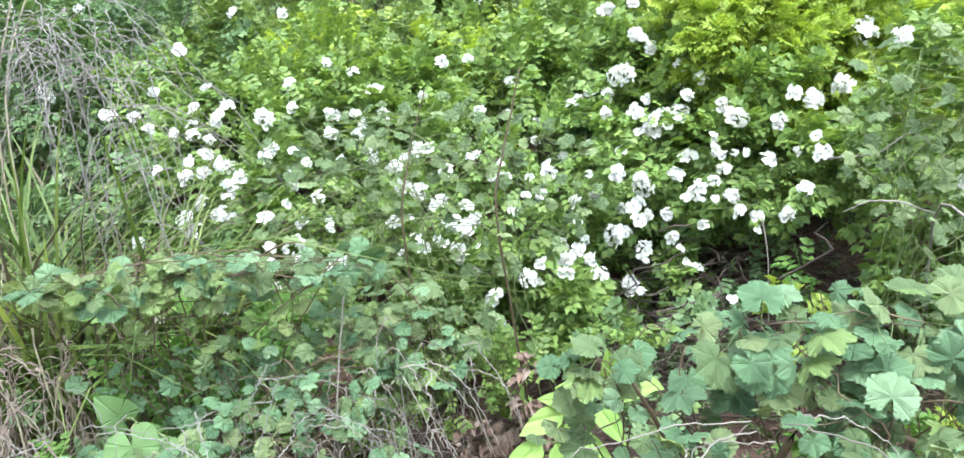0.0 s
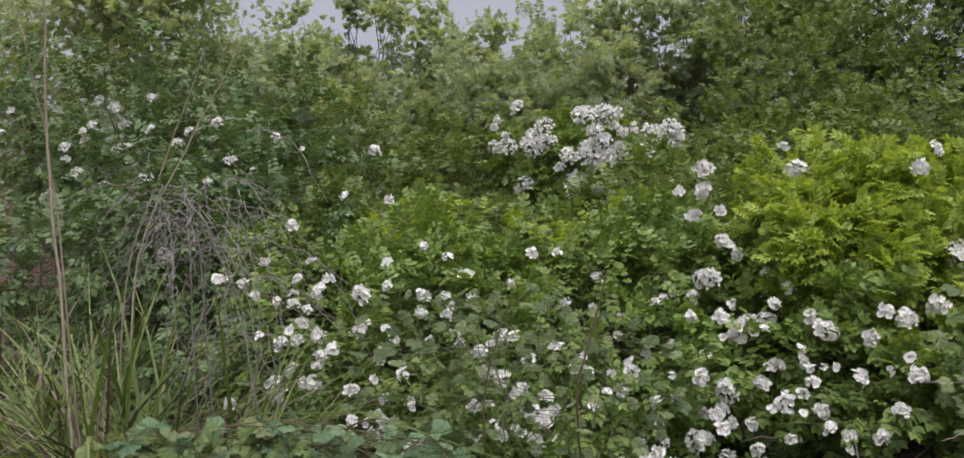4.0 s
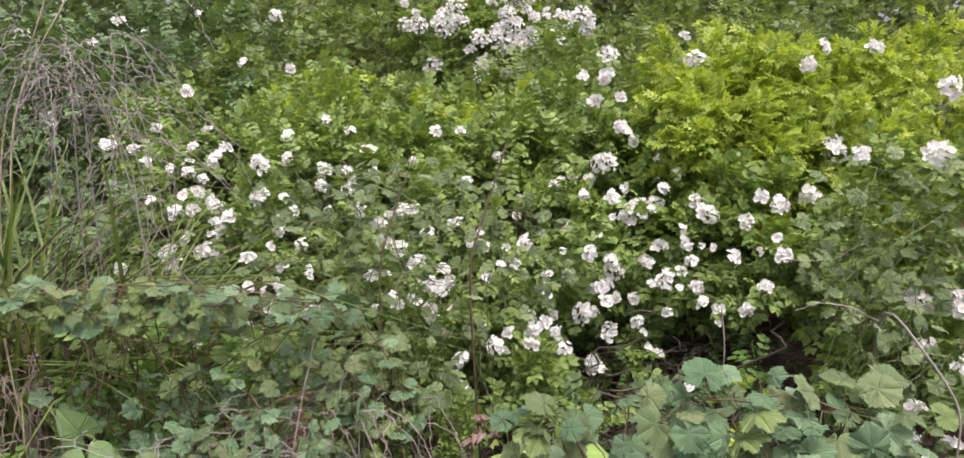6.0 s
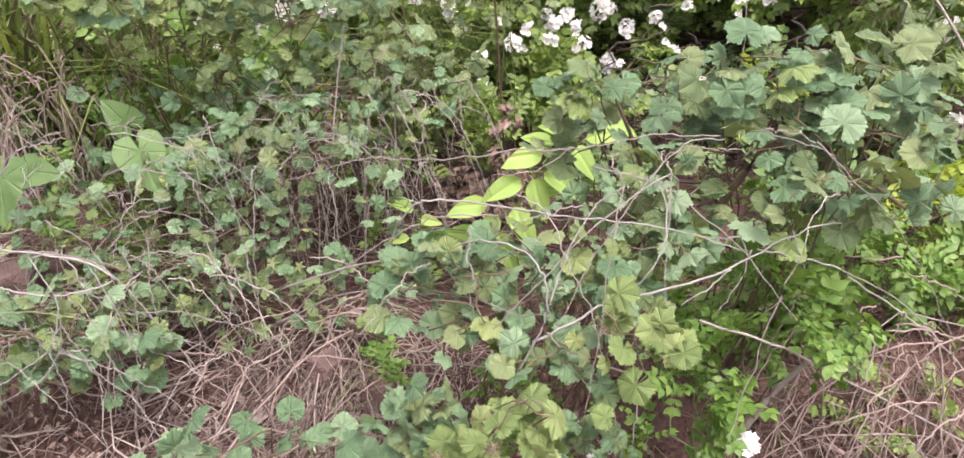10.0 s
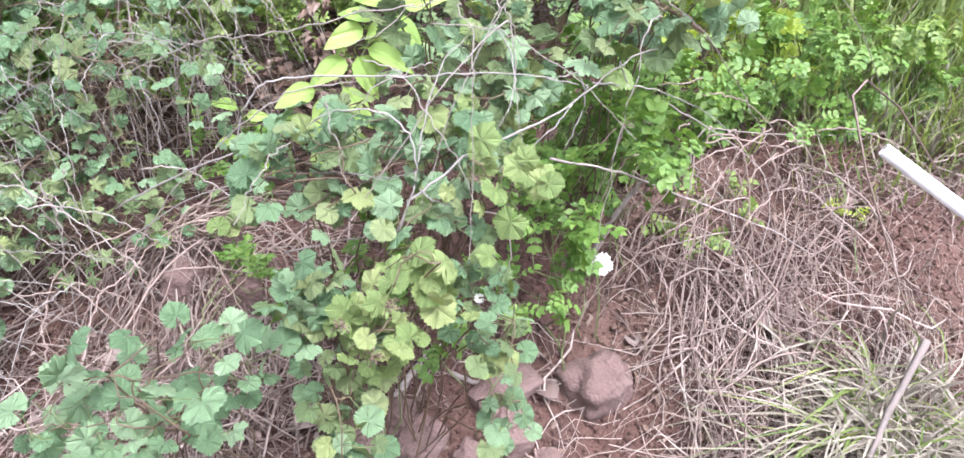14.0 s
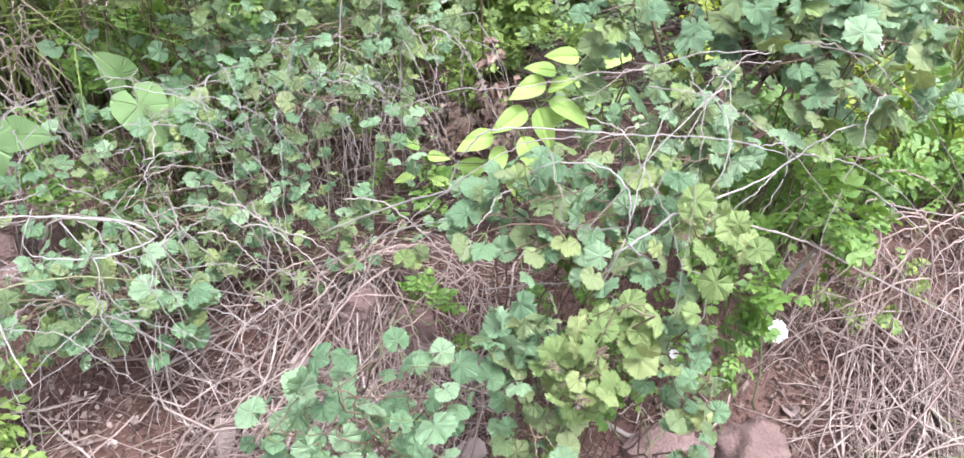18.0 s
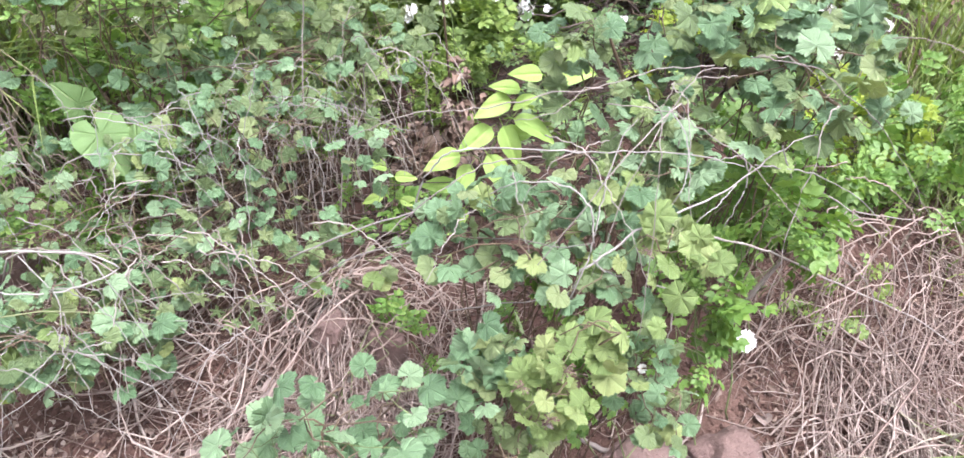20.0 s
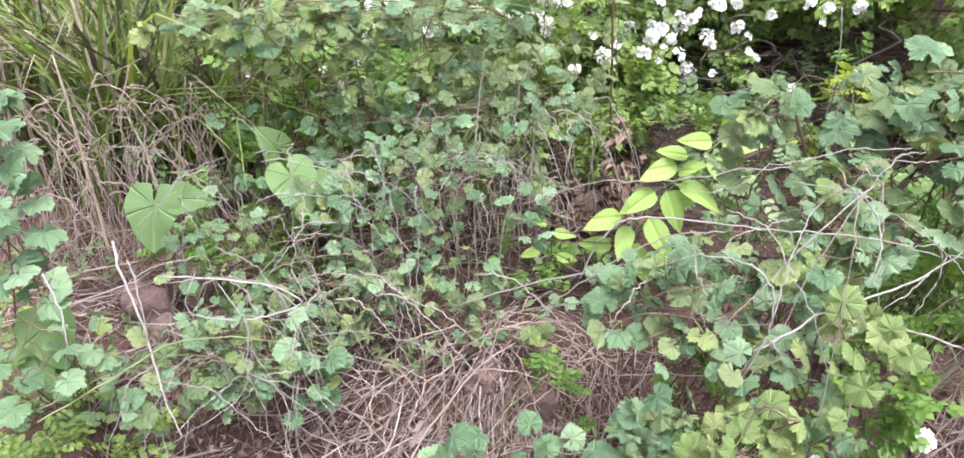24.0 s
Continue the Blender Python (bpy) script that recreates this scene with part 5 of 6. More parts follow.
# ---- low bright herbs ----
# dark herbs near x 0.7 to 1.05, y 2.5 to 2.85 imitate the hollow's shade
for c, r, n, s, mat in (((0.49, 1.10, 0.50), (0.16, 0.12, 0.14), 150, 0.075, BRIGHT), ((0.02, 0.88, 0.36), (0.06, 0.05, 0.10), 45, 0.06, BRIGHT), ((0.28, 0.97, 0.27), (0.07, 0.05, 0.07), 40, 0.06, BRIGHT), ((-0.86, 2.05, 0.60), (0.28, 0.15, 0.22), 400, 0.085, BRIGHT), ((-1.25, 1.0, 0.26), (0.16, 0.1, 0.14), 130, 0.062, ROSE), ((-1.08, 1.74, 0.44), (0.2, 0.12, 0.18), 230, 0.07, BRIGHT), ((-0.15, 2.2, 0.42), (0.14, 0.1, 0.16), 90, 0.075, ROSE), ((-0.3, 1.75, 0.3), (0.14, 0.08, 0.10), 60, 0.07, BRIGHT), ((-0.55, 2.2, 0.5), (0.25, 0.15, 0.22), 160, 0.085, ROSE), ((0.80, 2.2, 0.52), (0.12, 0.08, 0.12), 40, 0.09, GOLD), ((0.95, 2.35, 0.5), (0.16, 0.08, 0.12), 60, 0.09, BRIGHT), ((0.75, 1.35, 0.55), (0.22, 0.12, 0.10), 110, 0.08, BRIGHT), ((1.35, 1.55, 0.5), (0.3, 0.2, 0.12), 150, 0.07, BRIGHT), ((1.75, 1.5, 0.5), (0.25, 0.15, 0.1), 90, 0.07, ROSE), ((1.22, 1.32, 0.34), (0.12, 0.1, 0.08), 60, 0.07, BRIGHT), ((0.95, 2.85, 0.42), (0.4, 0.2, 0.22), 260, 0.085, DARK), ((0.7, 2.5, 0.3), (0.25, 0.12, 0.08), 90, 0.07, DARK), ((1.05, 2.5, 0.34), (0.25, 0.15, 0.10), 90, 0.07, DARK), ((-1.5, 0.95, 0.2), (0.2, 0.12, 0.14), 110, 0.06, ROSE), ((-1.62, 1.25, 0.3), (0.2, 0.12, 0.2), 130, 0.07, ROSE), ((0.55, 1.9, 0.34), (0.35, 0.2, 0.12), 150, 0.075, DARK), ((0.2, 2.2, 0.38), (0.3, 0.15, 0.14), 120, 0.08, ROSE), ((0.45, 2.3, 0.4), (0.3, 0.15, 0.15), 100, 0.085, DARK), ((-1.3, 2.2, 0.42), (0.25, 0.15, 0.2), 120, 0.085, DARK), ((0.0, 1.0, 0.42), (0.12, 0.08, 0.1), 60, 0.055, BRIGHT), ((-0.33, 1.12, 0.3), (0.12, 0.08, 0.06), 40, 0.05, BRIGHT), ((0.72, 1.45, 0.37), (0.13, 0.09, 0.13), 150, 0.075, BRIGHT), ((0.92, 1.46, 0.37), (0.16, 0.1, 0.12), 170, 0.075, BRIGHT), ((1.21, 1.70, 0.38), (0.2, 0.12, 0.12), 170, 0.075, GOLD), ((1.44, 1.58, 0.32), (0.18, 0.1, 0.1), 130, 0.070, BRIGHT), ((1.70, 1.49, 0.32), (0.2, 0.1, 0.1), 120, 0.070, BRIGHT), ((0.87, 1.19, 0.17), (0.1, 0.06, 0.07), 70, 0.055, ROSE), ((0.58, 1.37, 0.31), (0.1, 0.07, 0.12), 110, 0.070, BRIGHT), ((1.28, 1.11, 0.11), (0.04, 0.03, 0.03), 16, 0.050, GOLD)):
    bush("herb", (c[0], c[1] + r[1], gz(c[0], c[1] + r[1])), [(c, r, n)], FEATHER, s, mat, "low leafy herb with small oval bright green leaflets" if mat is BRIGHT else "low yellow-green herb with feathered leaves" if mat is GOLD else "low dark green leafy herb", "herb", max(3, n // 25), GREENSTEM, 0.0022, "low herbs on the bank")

LOW_BLOOMS = [(0.436, 0.958, 0.307, 0.40), (0.07, 0.79, 0.53, 0.26), (0.09, 0.76, 0.49, 0.24)]
low_rose = bush("wild_rose", (0.36, 1.06, gz(0.36, 1.06)), [((0.36, 1.03, 0.42), (0.10, 0.06, 0.11), 80)], FEATHER, 0.075, BRIGHT, "young wild rose with bright green leaflets and single white blooms", "rose bush", 5, GREENSTEM, 0.0025, "wild roses", blooms=LOW_BLOOMS)
add_bunches(low_rose, LOW_BLOOMS[:1], 6)
for i, (x, y, z, s) in enumerate(LOW_BLOOMS[1:]):
    m = Matrix.Translation(Vector((x, y, z)) - low_rose.location) @ Vector((0.2 - 0.4 * i, -0.8, 0.6)).to_track_quat("Z", "Y").to_matrix().to_4x4()
    part("blossom", BLOSSOMS[i], low_rose, m=m @ Matrix.Scale(0.0095, 4))

# ---- dead wood ----
dead_branch([[(-0.030, 0.863, 0.567), (0.004, 0.863, 0.652), (0.057, 0.872, 0.674), (0.115, 0.892, 0.702), (0.228, 0.931, 0.701), (0.324, 0.969, 0.708), (0.394, 0.998, 0.732), (0.490, 1.027, 0.768), (0.611, 1.075, 0.744)], [(0.371, 0.989, 0.738), (0.361, 0.979, 0.684), (0.323, 0.959, 0.628)], [(0.335, 0.969, 0.713), (0.299, 0.959, 0.679), (0.256, 0.950, 0.652)], [(0.385, 0.998, 0.734), (0.446, 0.998, 0.719), (0.544, 1.017, 0.686), (0.674, 1.056, 0.604), (0.802, 1.075, 0.496)], [(0.448, 1.017, 0.759), (0.459, 1.008, 0.724), (0.481, 1.008, 0.688)], [(0.366, 0.989, 0.729), (0.349, 0.989, 0.769), (0.321, 0.989, 0.760), (0.290, 0.998, 0.755)], [(-0.046, 0.844, 0.560), (-0.022, 0.844, 0.608), (0.009, 0.858, 0.668), (0.018, 0.868, 0.702), (0.032, 0.892, 0.751), (0.052, 0.921, 0.783), (0.095, 0.979, 0.831), (0.161, 1.056, 0.827)], [(0.018, 0.868, 0.697), (0.013, 0.872, 0.754), (-0.005, 0.892, 0.786), (-0.044, 0.921, 0.794), (-0.098, 0.959, 0.779), (-0.139, 0.979, 0.746)], [(0.018, 0.863, 0.663), (0.039, 0.853, 0.640), (0.069, 0.844, 0.634)]], "forked bleached dead branch lying over the bramble", 0.0024, BLEACHED, wob=0.0025)
dead_branch([[(-0.263, 1.108, 0.632), (-0.239, 1.089, 0.724), (-0.208, 1.080, 0.773), (-0.180, 1.070, 0.791), (-0.081, 1.052, 0.793), (0.029, 1.015, 0.792), (0.141, 0.987, 0.796), (0.251, 0.977, 0.783), (0.342, 0.968, 0.752)], [(0.204, 1.033, 0.855), (0.209, 0.959, 0.836), (0.204, 0.922, 0.799), (0.182, 0.894, 0.766), (0.159, 0.884, 0.740)]], "hooped pale bramble cane without leaves", 0.0018, BLEACHED, wob=0.0025)
dead_branch([[(-0.515, 1.236, 0.475), (-0.373, 1.179, 0.571), (-0.249, 1.141, 0.622), (-0.142, 1.102, 0.675), (-0.074, 1.074, 0.712)], [(-0.534, 1.217, 0.396), (-0.383, 1.160, 0.519), (-0.258, 1.093, 0.585), (-0.168, 1.026, 0.627), (-0.088, 0.950, 0.663), (-0.025, 0.892, 0.674), (0.016, 0.864, 0.700)], [(-0.212, 0.997, 0.478), (-0.123, 0.950, 0.519), (-0.061, 0.902, 0.557), (-0.005, 0.854, 0.590)]], "pale dead canes arching over the straw", 0.0020, BLEACHED)
dead_branch([[(0.304, 0.980, 0.595), (0.408, 1.000, 0.544), (0.508, 1.020, 0.490), (0.655, 1.040, 0.390), (0.827, 1.050, 0.289), (0.960, 1.020, 0.223), (1.057, 0.980, 0.155)], [(0.647, 1.150, 0.572), (0.778, 1.180, 0.479), (0.882, 1.160, 0.405), (0.959, 1.120, 0.337), (0.962, 1.060, 0.249), (0.905, 1.000, 0.193)], [(0.814, 1.200, 0.444), (0.760, 1.170, 0.429), (0.752, 1.150, 0.391), (0.767, 1.120, 0.373)], [(0.871, 1.250, 0.405), (1.051, 1.260, 0.349), (1.272, 1.280, 0.292), (1.544, 1.300, 0.241)], [(0.108, 0.830, 0.624), (0.159, 0.830, 0.600), (0.173, 0.830, 0.521), (0.173, 0.830, 0.446)], [(0.639, 1.080, 0.424), (0.704, 1.060, 0.426), (0.770, 1.020, 0.373), (0.781, 0.950, 0.283), (0.832, 0.920, 0.203)]], "tangle of dry bent vine stems", 0.0026)
dead_branch([[(0.50, 1.12, 0.17), (0.54, 1.12, 0.28), (0.61, 1.13, 0.37)]], "short broken dry stick stuck in the bank", 0.009)
dead_branch([[(1.12, 0.66, 0.15), (0.99, 0.58, 0.02), (0.89, 0.50, -0.10)]], "grey weathered stick lying in dry grass", 0.009, TWIG)
dead_branch([[(-0.097, 0.976, -0.062), (-0.036, 1.015, -0.038), (0.021, 1.060, -0.019), (0.095, 1.103, 0.012), (0.176, 1.110, 0.012)], [(0.108, 1.038, -0.018), (0.164, 0.989, -0.030), (0.283, 0.972, -0.038), (0.372, 0.952, -0.053), (0.483, 0.963, -0.054)], [(0.030, 1.064, -0.018), (-0.010, 1.027, -0.042), (-0.002, 0.969, -0.066)]], "exposed pale roots in the red earth", 0.010, TWIG)
dead_branch([[(-0.459, 1.193, 0.098), (-0.403, 1.216, 0.127), (-0.337, 1.215, 0.132), (-0.268, 1.205, 0.117)]], "pale root showing through the bank", 0.008, TWIG)
dead_branch([[(-1.206, 1.230, 0.677), (-1.187, 1.183, 0.619), (-1.155, 1.154, 0.540), (-1.138, 1.116, 0.450), (-1.118, 1.078, 0.383), (-1.086, 1.040, 0.314)], [(-1.169, 1.192, 0.653), (-1.155, 1.173, 0.594), (-1.144, 1.135, 0.499)], [(-1.277, 1.088, 0.695), (-1.248, 1.059, 0.631), (-1.245, 1.040, 0.581), (-1.261, 1.021, 0.509)]], "thick bleached dead vine hanging over the brambles", 0.0030, BLEACHED, wob=0.0025)
dead_branch([[(-1.144, 1.249, 0.575), (-1.011, 1.230, 0.576), (-0.889, 1.211, 0.568), (-0.821, 1.192, 0.534), (-0.886, 1.183, 0.515), (-0.946, 1.183, 0.499), (-1.013, 1.183, 0.506), (-1.068, 1.183, 0.517), (-1.075, 1.183, 0.553), (-1.046, 1.211, 0.609)], [(-1.011, 1.221, 0.570), (-0.974, 1.192, 0.526), (-0.949, 1.173, 0.491), (-0.950, 1.135, 0.440), (-0.973, 1.107, 0.402), (-1.040, 1.059, 0.376), (-1.086, 1.021, 0.343)], [(-0.944, 1.154, 0.473), (-0.940, 1.126, 0.414), (-0.969, 1.088, 0.364), (-1.035, 1.040, 0.346), (-1.147, 0.983, 0.309)], [(-0.948, 1.154, 0.449), (-0.908, 1.135, 0.369), (-0.881, 1.116, 0.314), (-0.878, 1.078, 0.261)], [(-0.890, 1.211, 0.563), (-0.855, 1.192, 0.488), (-0.825, 1.173, 0.401), (-0.806, 1.154, 0.346)]], "forked bleached dead vine over low leaves", 0.0019, BLEACHED, wob=0.0025)
dead_branch([[(-1.293, 0.945, 0.459), (-1.169, 1.002, 0.505), (-1.064, 1.059, 0.549), (-0.958, 1.116, 0.513), (-0.859, 1.135, 0.468)], [(-1.297, 0.964, 0.472), (-1.239, 0.993, 0.487), (-1.177, 1.021, 0.504)]], "long thin pale green runner stem", 0.0019, GREENSTEM)
dead_branch([[(-1.54, 1.82, 0.25), (-1.56, 1.88, 0.64), (-1.58, 1.92, 0.85)], [(-1.38, 1.88, 0.2), (-1.38, 1.89, 0.46), (-1.40, 1.92, 0.56), (-1.44, 1.95, 0.66)]], "pale dry stalks beside the tussock", 0.0055, PALESTALK)
dead_branch([[(-0.45, 1.58, 0.17), (-0.46, 1.65, 0.59), (-0.42, 1.77, 0.89)], [(-0.52, 1.6, 0.2), (-0.5, 1.66, 0.5), (-0.6, 1.72, 0.72)], [(-0.4, 1.62, 0.2), (-0.38, 1.66, 0.45), (-0.3, 1.7, 0.6)]], "thin upright bleached twigs among bramble leaves", 0.0028)
dead_branch([[(-0.0, 2.1, 0.4), (-0.05, 2.04, 1.02), (-0.0, 2.08, 1.19), (0.05, 2.10, 1.36)], [(-0.28, 2.1, 0.4), (-0.30, 2.02, 1.01), (-0.26, 2.06, 1.16), (-0.20, 2.08, 1.33)], [(-0.75, 1.9, 0.9), (-0.57, 1.86, 1.02), (-0.46, 1.86, 0.99), (-0.35, 1.87, 0.94), (-0.24, 1.88, 0.80), (-0.2, 1.9, 0.5)]], "dark red-brown hairy bramble stems", 0.004, CANE, "bramble", "bramble")
dead_branch([[(1.15, 2.1, 0.5), (1.02, 1.88, 1.01), (1.06, 1.71, 0.91), (1.11, 1.64, 0.81), (1.10, 1.61, 0.72), (1.07, 1.62, 0.40)], [(1.1, 2.0, 0.9), (0.96, 1.91, 0.97), (0.89, 1.94, 0.97), (0.84, 1.96, 0.94)], [(0.89, 2.18, 1.03), (1.01, 2.13, 1.04), (1.08, 2.11, 1.11), (1.2, 2.1, 1.0)], [(0.75, 2.29, 0.84), (0.76, 2.25, 0.72), (0.75, 2.22, 0.35)]], "thin pale vine tendrils hanging beside the hollow", 0.0035)
dead_branch([[(0.40, 1.3, 0.6), (0.47, 1.25, 0.83), (0.54, 1.21, 0.80), (0.60, 1.18, 0.80), (0.75, 1.2, 0.7)], [(0.3, 1.3, 0.55), (0.22, 1.26, 0.8), (0.16, 1.24, 0.92)]], "stout red-brown bramble canes", 0.008, CANE, "bramble", "bramble")
# grey tangle beside the tussock
def drape(tops, spread_xyz, n, fall, reach, label, name, radius, mat, category, seed_ways=()):
    """Many thin dead stems that start near a line of tops, arch over and hang down, each with its own bends."""
    ways = [list(w) for w in seed_ways]
    tops = np.asarray(tops, float)
    for i in range(n):
        s = rng.uniform(0, len(tops) - 1)
        a = np.array([np.interp(s, np.arange(len(tops)), tops[:, c]) for c in range(3)]) + rng.normal(0, 1, 3) * spread_xyz
        az = rng.uniform(math.pi * 0.9, math.pi * 2.1)
        d = np.array([math.cos(az), 0.6 * math.sin(az), 0]) * rng.uniform(*reach)
        h = rng.uniform(*fall)
        pts = []
        for u in np.linspace(0, 1, 7):
            p = a + d * u + (0, 0, 0.35 * h * u * (1 - u) - h * u ** 2) + rng.normal(0, 0.006, 3) * (u > 0)
            p[2] = max(p[2], gz(p[0], p[1]) + 0.008)
            pts.append(tuple(p))
        ways.append(pts)
    return dead_branch(ways, label, radius, mat, name, category, wob=0.004)


drape([(-1.40, 2.42, 1.50), (-1.26, 2.40, 1.56), (-1.14, 2.38, 1.40), (-1.06, 2.34, 1.15)], (0.10, 0.07, 0.12), 64, (0.1, 0.55), (0.1, 0.5), "grey tangle of dead vine stems hanging beside the roses", "dead_vine", 0.0024, GREYVINE, "dead vine", [[(-1.3, 2.5, 0.5), (-1.32, 2.45, 1.5), (-1.28, 2.40, 1.55), (-1.17, 2.38, 1.30), (-1.10, 2.33, 1.10), (-1.04, 2.30, 0.80)], [(-1.2, 2.4, 1.4), (-1.12, 2.36, 1.2), (-1.08, 2.3, 1.0), (-1.0, 2.26, 0.7)]])
drape([(-1.42, 2.36, 1.52), (-1.28, 2.34, 1.60), (-1.16, 2.34, 1.48)], (0.05, 0.05, 0.07), 46, (0.03, 0.2), (0.05, 0.25), "matted head of grey dead vine twigs over the tussock", "dead_vine", 0.0026, GREYVINE, "dead vine", [[(-1.32, 2.4, 0.6), (-1.3, 2.36, 1.58), (-1.22, 2.33, 1.5)]])
drape([(0.68, 1.10, 0.52), (0.80, 1.06, 0.50), (0.95, 1.08, 0.40)], (0.07, 0.06, 0.05), 30, (0.18, 0.5), (0.05, 0.42), "pale dry vine stems draped over the bare bank", "dead_vine", 0.0026, STRAW, "dead vine", [[(0.74, 1.12, 0.2), (0.72, 1.1, 0.5), (0.8, 1.05, 0.52), (0.85, 0.95, 0.2)]])
drape([(-0.66, 1.28, 0.30), (-0.4, 1.34, 0.34), (-0.22, 1.3, 0.30)], (0.05, 0.04, 0.03), 34, (0.1, 0.36), (0.12, 0.5), "long dry stalks draped over the mound of straw", "dead_vine", 0.0025, STRAW, "dead vine", [[(-0.7, 1.0, 0.1), (-0.5, 1.2, 0.3), (-0.3, 1.33, 0.35), (-0.1, 1.3, 0.2)]])
drape([(-1.1, 1.36, 0.5), (-0.8, 1.34, 0.46), (-0.6, 1.4, 0.45)], (0.08, 0.06, 0.05), 24, (0.1, 0.4), (0.1, 0.45), "dry bramble stems lying over green leaves", "dead_vine", 0.0024, TWIG, "dead vine", [[(-1.2, 1.4, 0.2), (-1.1, 1.36, 0.5), (-0.9, 1.3, 0.5), (-0.7, 1.2, 0.25)]])
drape([(-0.6, 1.74, 0.62), (-0.35, 1.75, 0.55), (-0.2, 1.85, 0.45)], (0.08, 0.04, 0.05), 52, (0.1, 0.45), (0.03, 0.2), "fine grey dead twigs tangled under the roses", "dead_vine", 0.0024, TWIG, "dead vine", [[(-0.5, 1.7, 0.2), (-0.52, 1.72, 0.6), (-0.45, 1.66, 0.5)]])
drape([(-1.25, 1.6, 0.55), (-0.95, 1.55, 0.62), (-0.7, 1.6, 0.66), (-0.45, 1.62, 0.6)], (0.10, 0.07, 0.06), 60, (0.08, 0.4), (0.1, 0.4), "thin pale dead stems tangled through the bramble leaves", "dead_vine", 0.0017, BLEACHED, "dead vine", [[(-1.2, 1.7, 0.2), (-1.0, 1.55, 0.62), (-0.7, 1.5, 0.6), (-0.5, 1.4, 0.3)]])
drape([(-1.3, 1.22, 0.42), (-1.0, 1.18, 0.44), (-0.75, 1.2, 0.4)], (0.08, 0.05, 0.04), 30, (0.08, 0.35), (0.1, 0.4), "thin pale dead stems tangled over low leaves", "dead_vine", 0.0016, BLEACHED, "dead vine", [[(-1.2, 1.3, 0.2), (-1.1, 1.2, 0.44), (-0.8, 1.1, 0.3), (-0.7, 1.0, 0.12)]])
drape([(-1.95, 1.95, 0.6), (-1.7, 1.9, 0.62), (-1.45, 1.9, 0.6), (-1.25, 2.0, 0.5)], (0.13, 0.08, 0.12), 170, (0.2, 0.6), (0.05, 0.3), "bent dry straw hanging round the tussock's foot", "dead_vine", 0.0026, STRAW, "dead vine", [[(-1.6, 2.1, 0.2), (-1.55, 2.0, 0.55), (-1.4, 1.9, 0.4)]])
drape([(0.0, 0.98, 0.80), (0.25, 1.0, 0.90), (0.55, 1.05, 0.92)], (0.10, 0.05, 0.04), 16, (0.05, 0.4), (0.15, 0.5), "fine bleached stems trailing over the bramble leaves", "dead_vine", 0.0016, TWIG, "dead vine", [[(0.3, 1.2, 0.4), (0.26, 1.05, 0.88), (0.1, 0.95, 0.82), (-0.1, 0.9, 0.6)]])
drape([(-0.3, 1.7, 0.75), (-0.1, 1.7, 0.72), (-0.5, 1.65, 0.7)], (0.08, 0.05, 0.05), 18, (0.15, 0.5), (0.05, 0.25), "pale thin twigs tangled among bramble leaves", "dead_vine", 0.0019, TWIG, "dead vine", [[(-0.3, 1.75, 0.3), (-0.3, 1.68, 0.78), (-0.2, 1.62, 0.5)]])

# ---- grass ----
grass("grass_tussock", (-1.6, 2.35, gz(-1.6, 2.35)), 300, 0.34, 1.3, "tall arching grass tussock, green with many dry blades", 0.27, width=0.008, arching=(0.3, 1.4))
grass("grass_tussock", (-1.25, 2.5, gz(-1.25, 2.5)), 150, 0.22, 1.1, "arching grey-green grass beside the dead vine", 0.3, (0.15, -0.1, 0), 0.006, (0.4, 1.4))
grass("grass_tussock", (-2.1, 2.6, gz(-2.1, 2.6)), 280, 0.4, 1.15, "tall grass tussock with dry blades", 0.5, arching=(0.3, 1.3))
grass("grass_patch", (1.6, 1.68, gz(1.6, 1.68)), 900, 0.6, 0.3, "bright green grass above the bare bank", 0.12, width=0.004)
grass("grass_patch", (2.1, 1.95, gz(2.1, 1.95)), 900, 0.6, 0.5, "tall fresh green grass above the bare bank", 0.06, width=0.005)
grass("grass_patch", (1.79, 1.36, gz(1.79, 1.36)), 700, 0.5, 0.22, "short green grass at the edge of the bare bank", 0.3, width=0.004, dry_mat=PALEGRASS)
grass("grass_tussock", (1.12, 0.6, gz(1.12, 0.6)), 560, 0.30, 0.34, "low tussock of pale dry grass with grey-green blades", 0.8, (-0.5, -0.15, 0), 0.0042, (0.5, 1.3), dry_mat=PALEGRASS)
dead_branch([[(-1.6, 2.15, 0.5), (-1.60, 2.13, 1.39), (-1.61, 2.12, 1.83), (-1.55, 2.07, 2.28)], [(-1.6, 2.2, 0.6), (-1.59, 2.14, 1.35), (-1.61, 2.13, 1.76), (-1.63, 2.06, 2.11)], [(-1.65, 2.45, 0.6), (-1.62, 2.49, 1.34), (-1.49, 2.57, 1.72), (-1.34, 2.60, 2.12)], [(-1.62, 2.45, 0.6), (-1.59, 2.51, 1.40), (-1.41, 2.61, 1.80), (-1.20, 2.65, 2.18)]], "tall dry straw-coloured grass stalks", 0.0048, PALESTALK, "grass_stalk", "dry stalk", wob=0.004)

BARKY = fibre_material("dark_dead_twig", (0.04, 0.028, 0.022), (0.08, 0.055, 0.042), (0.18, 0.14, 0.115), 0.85)
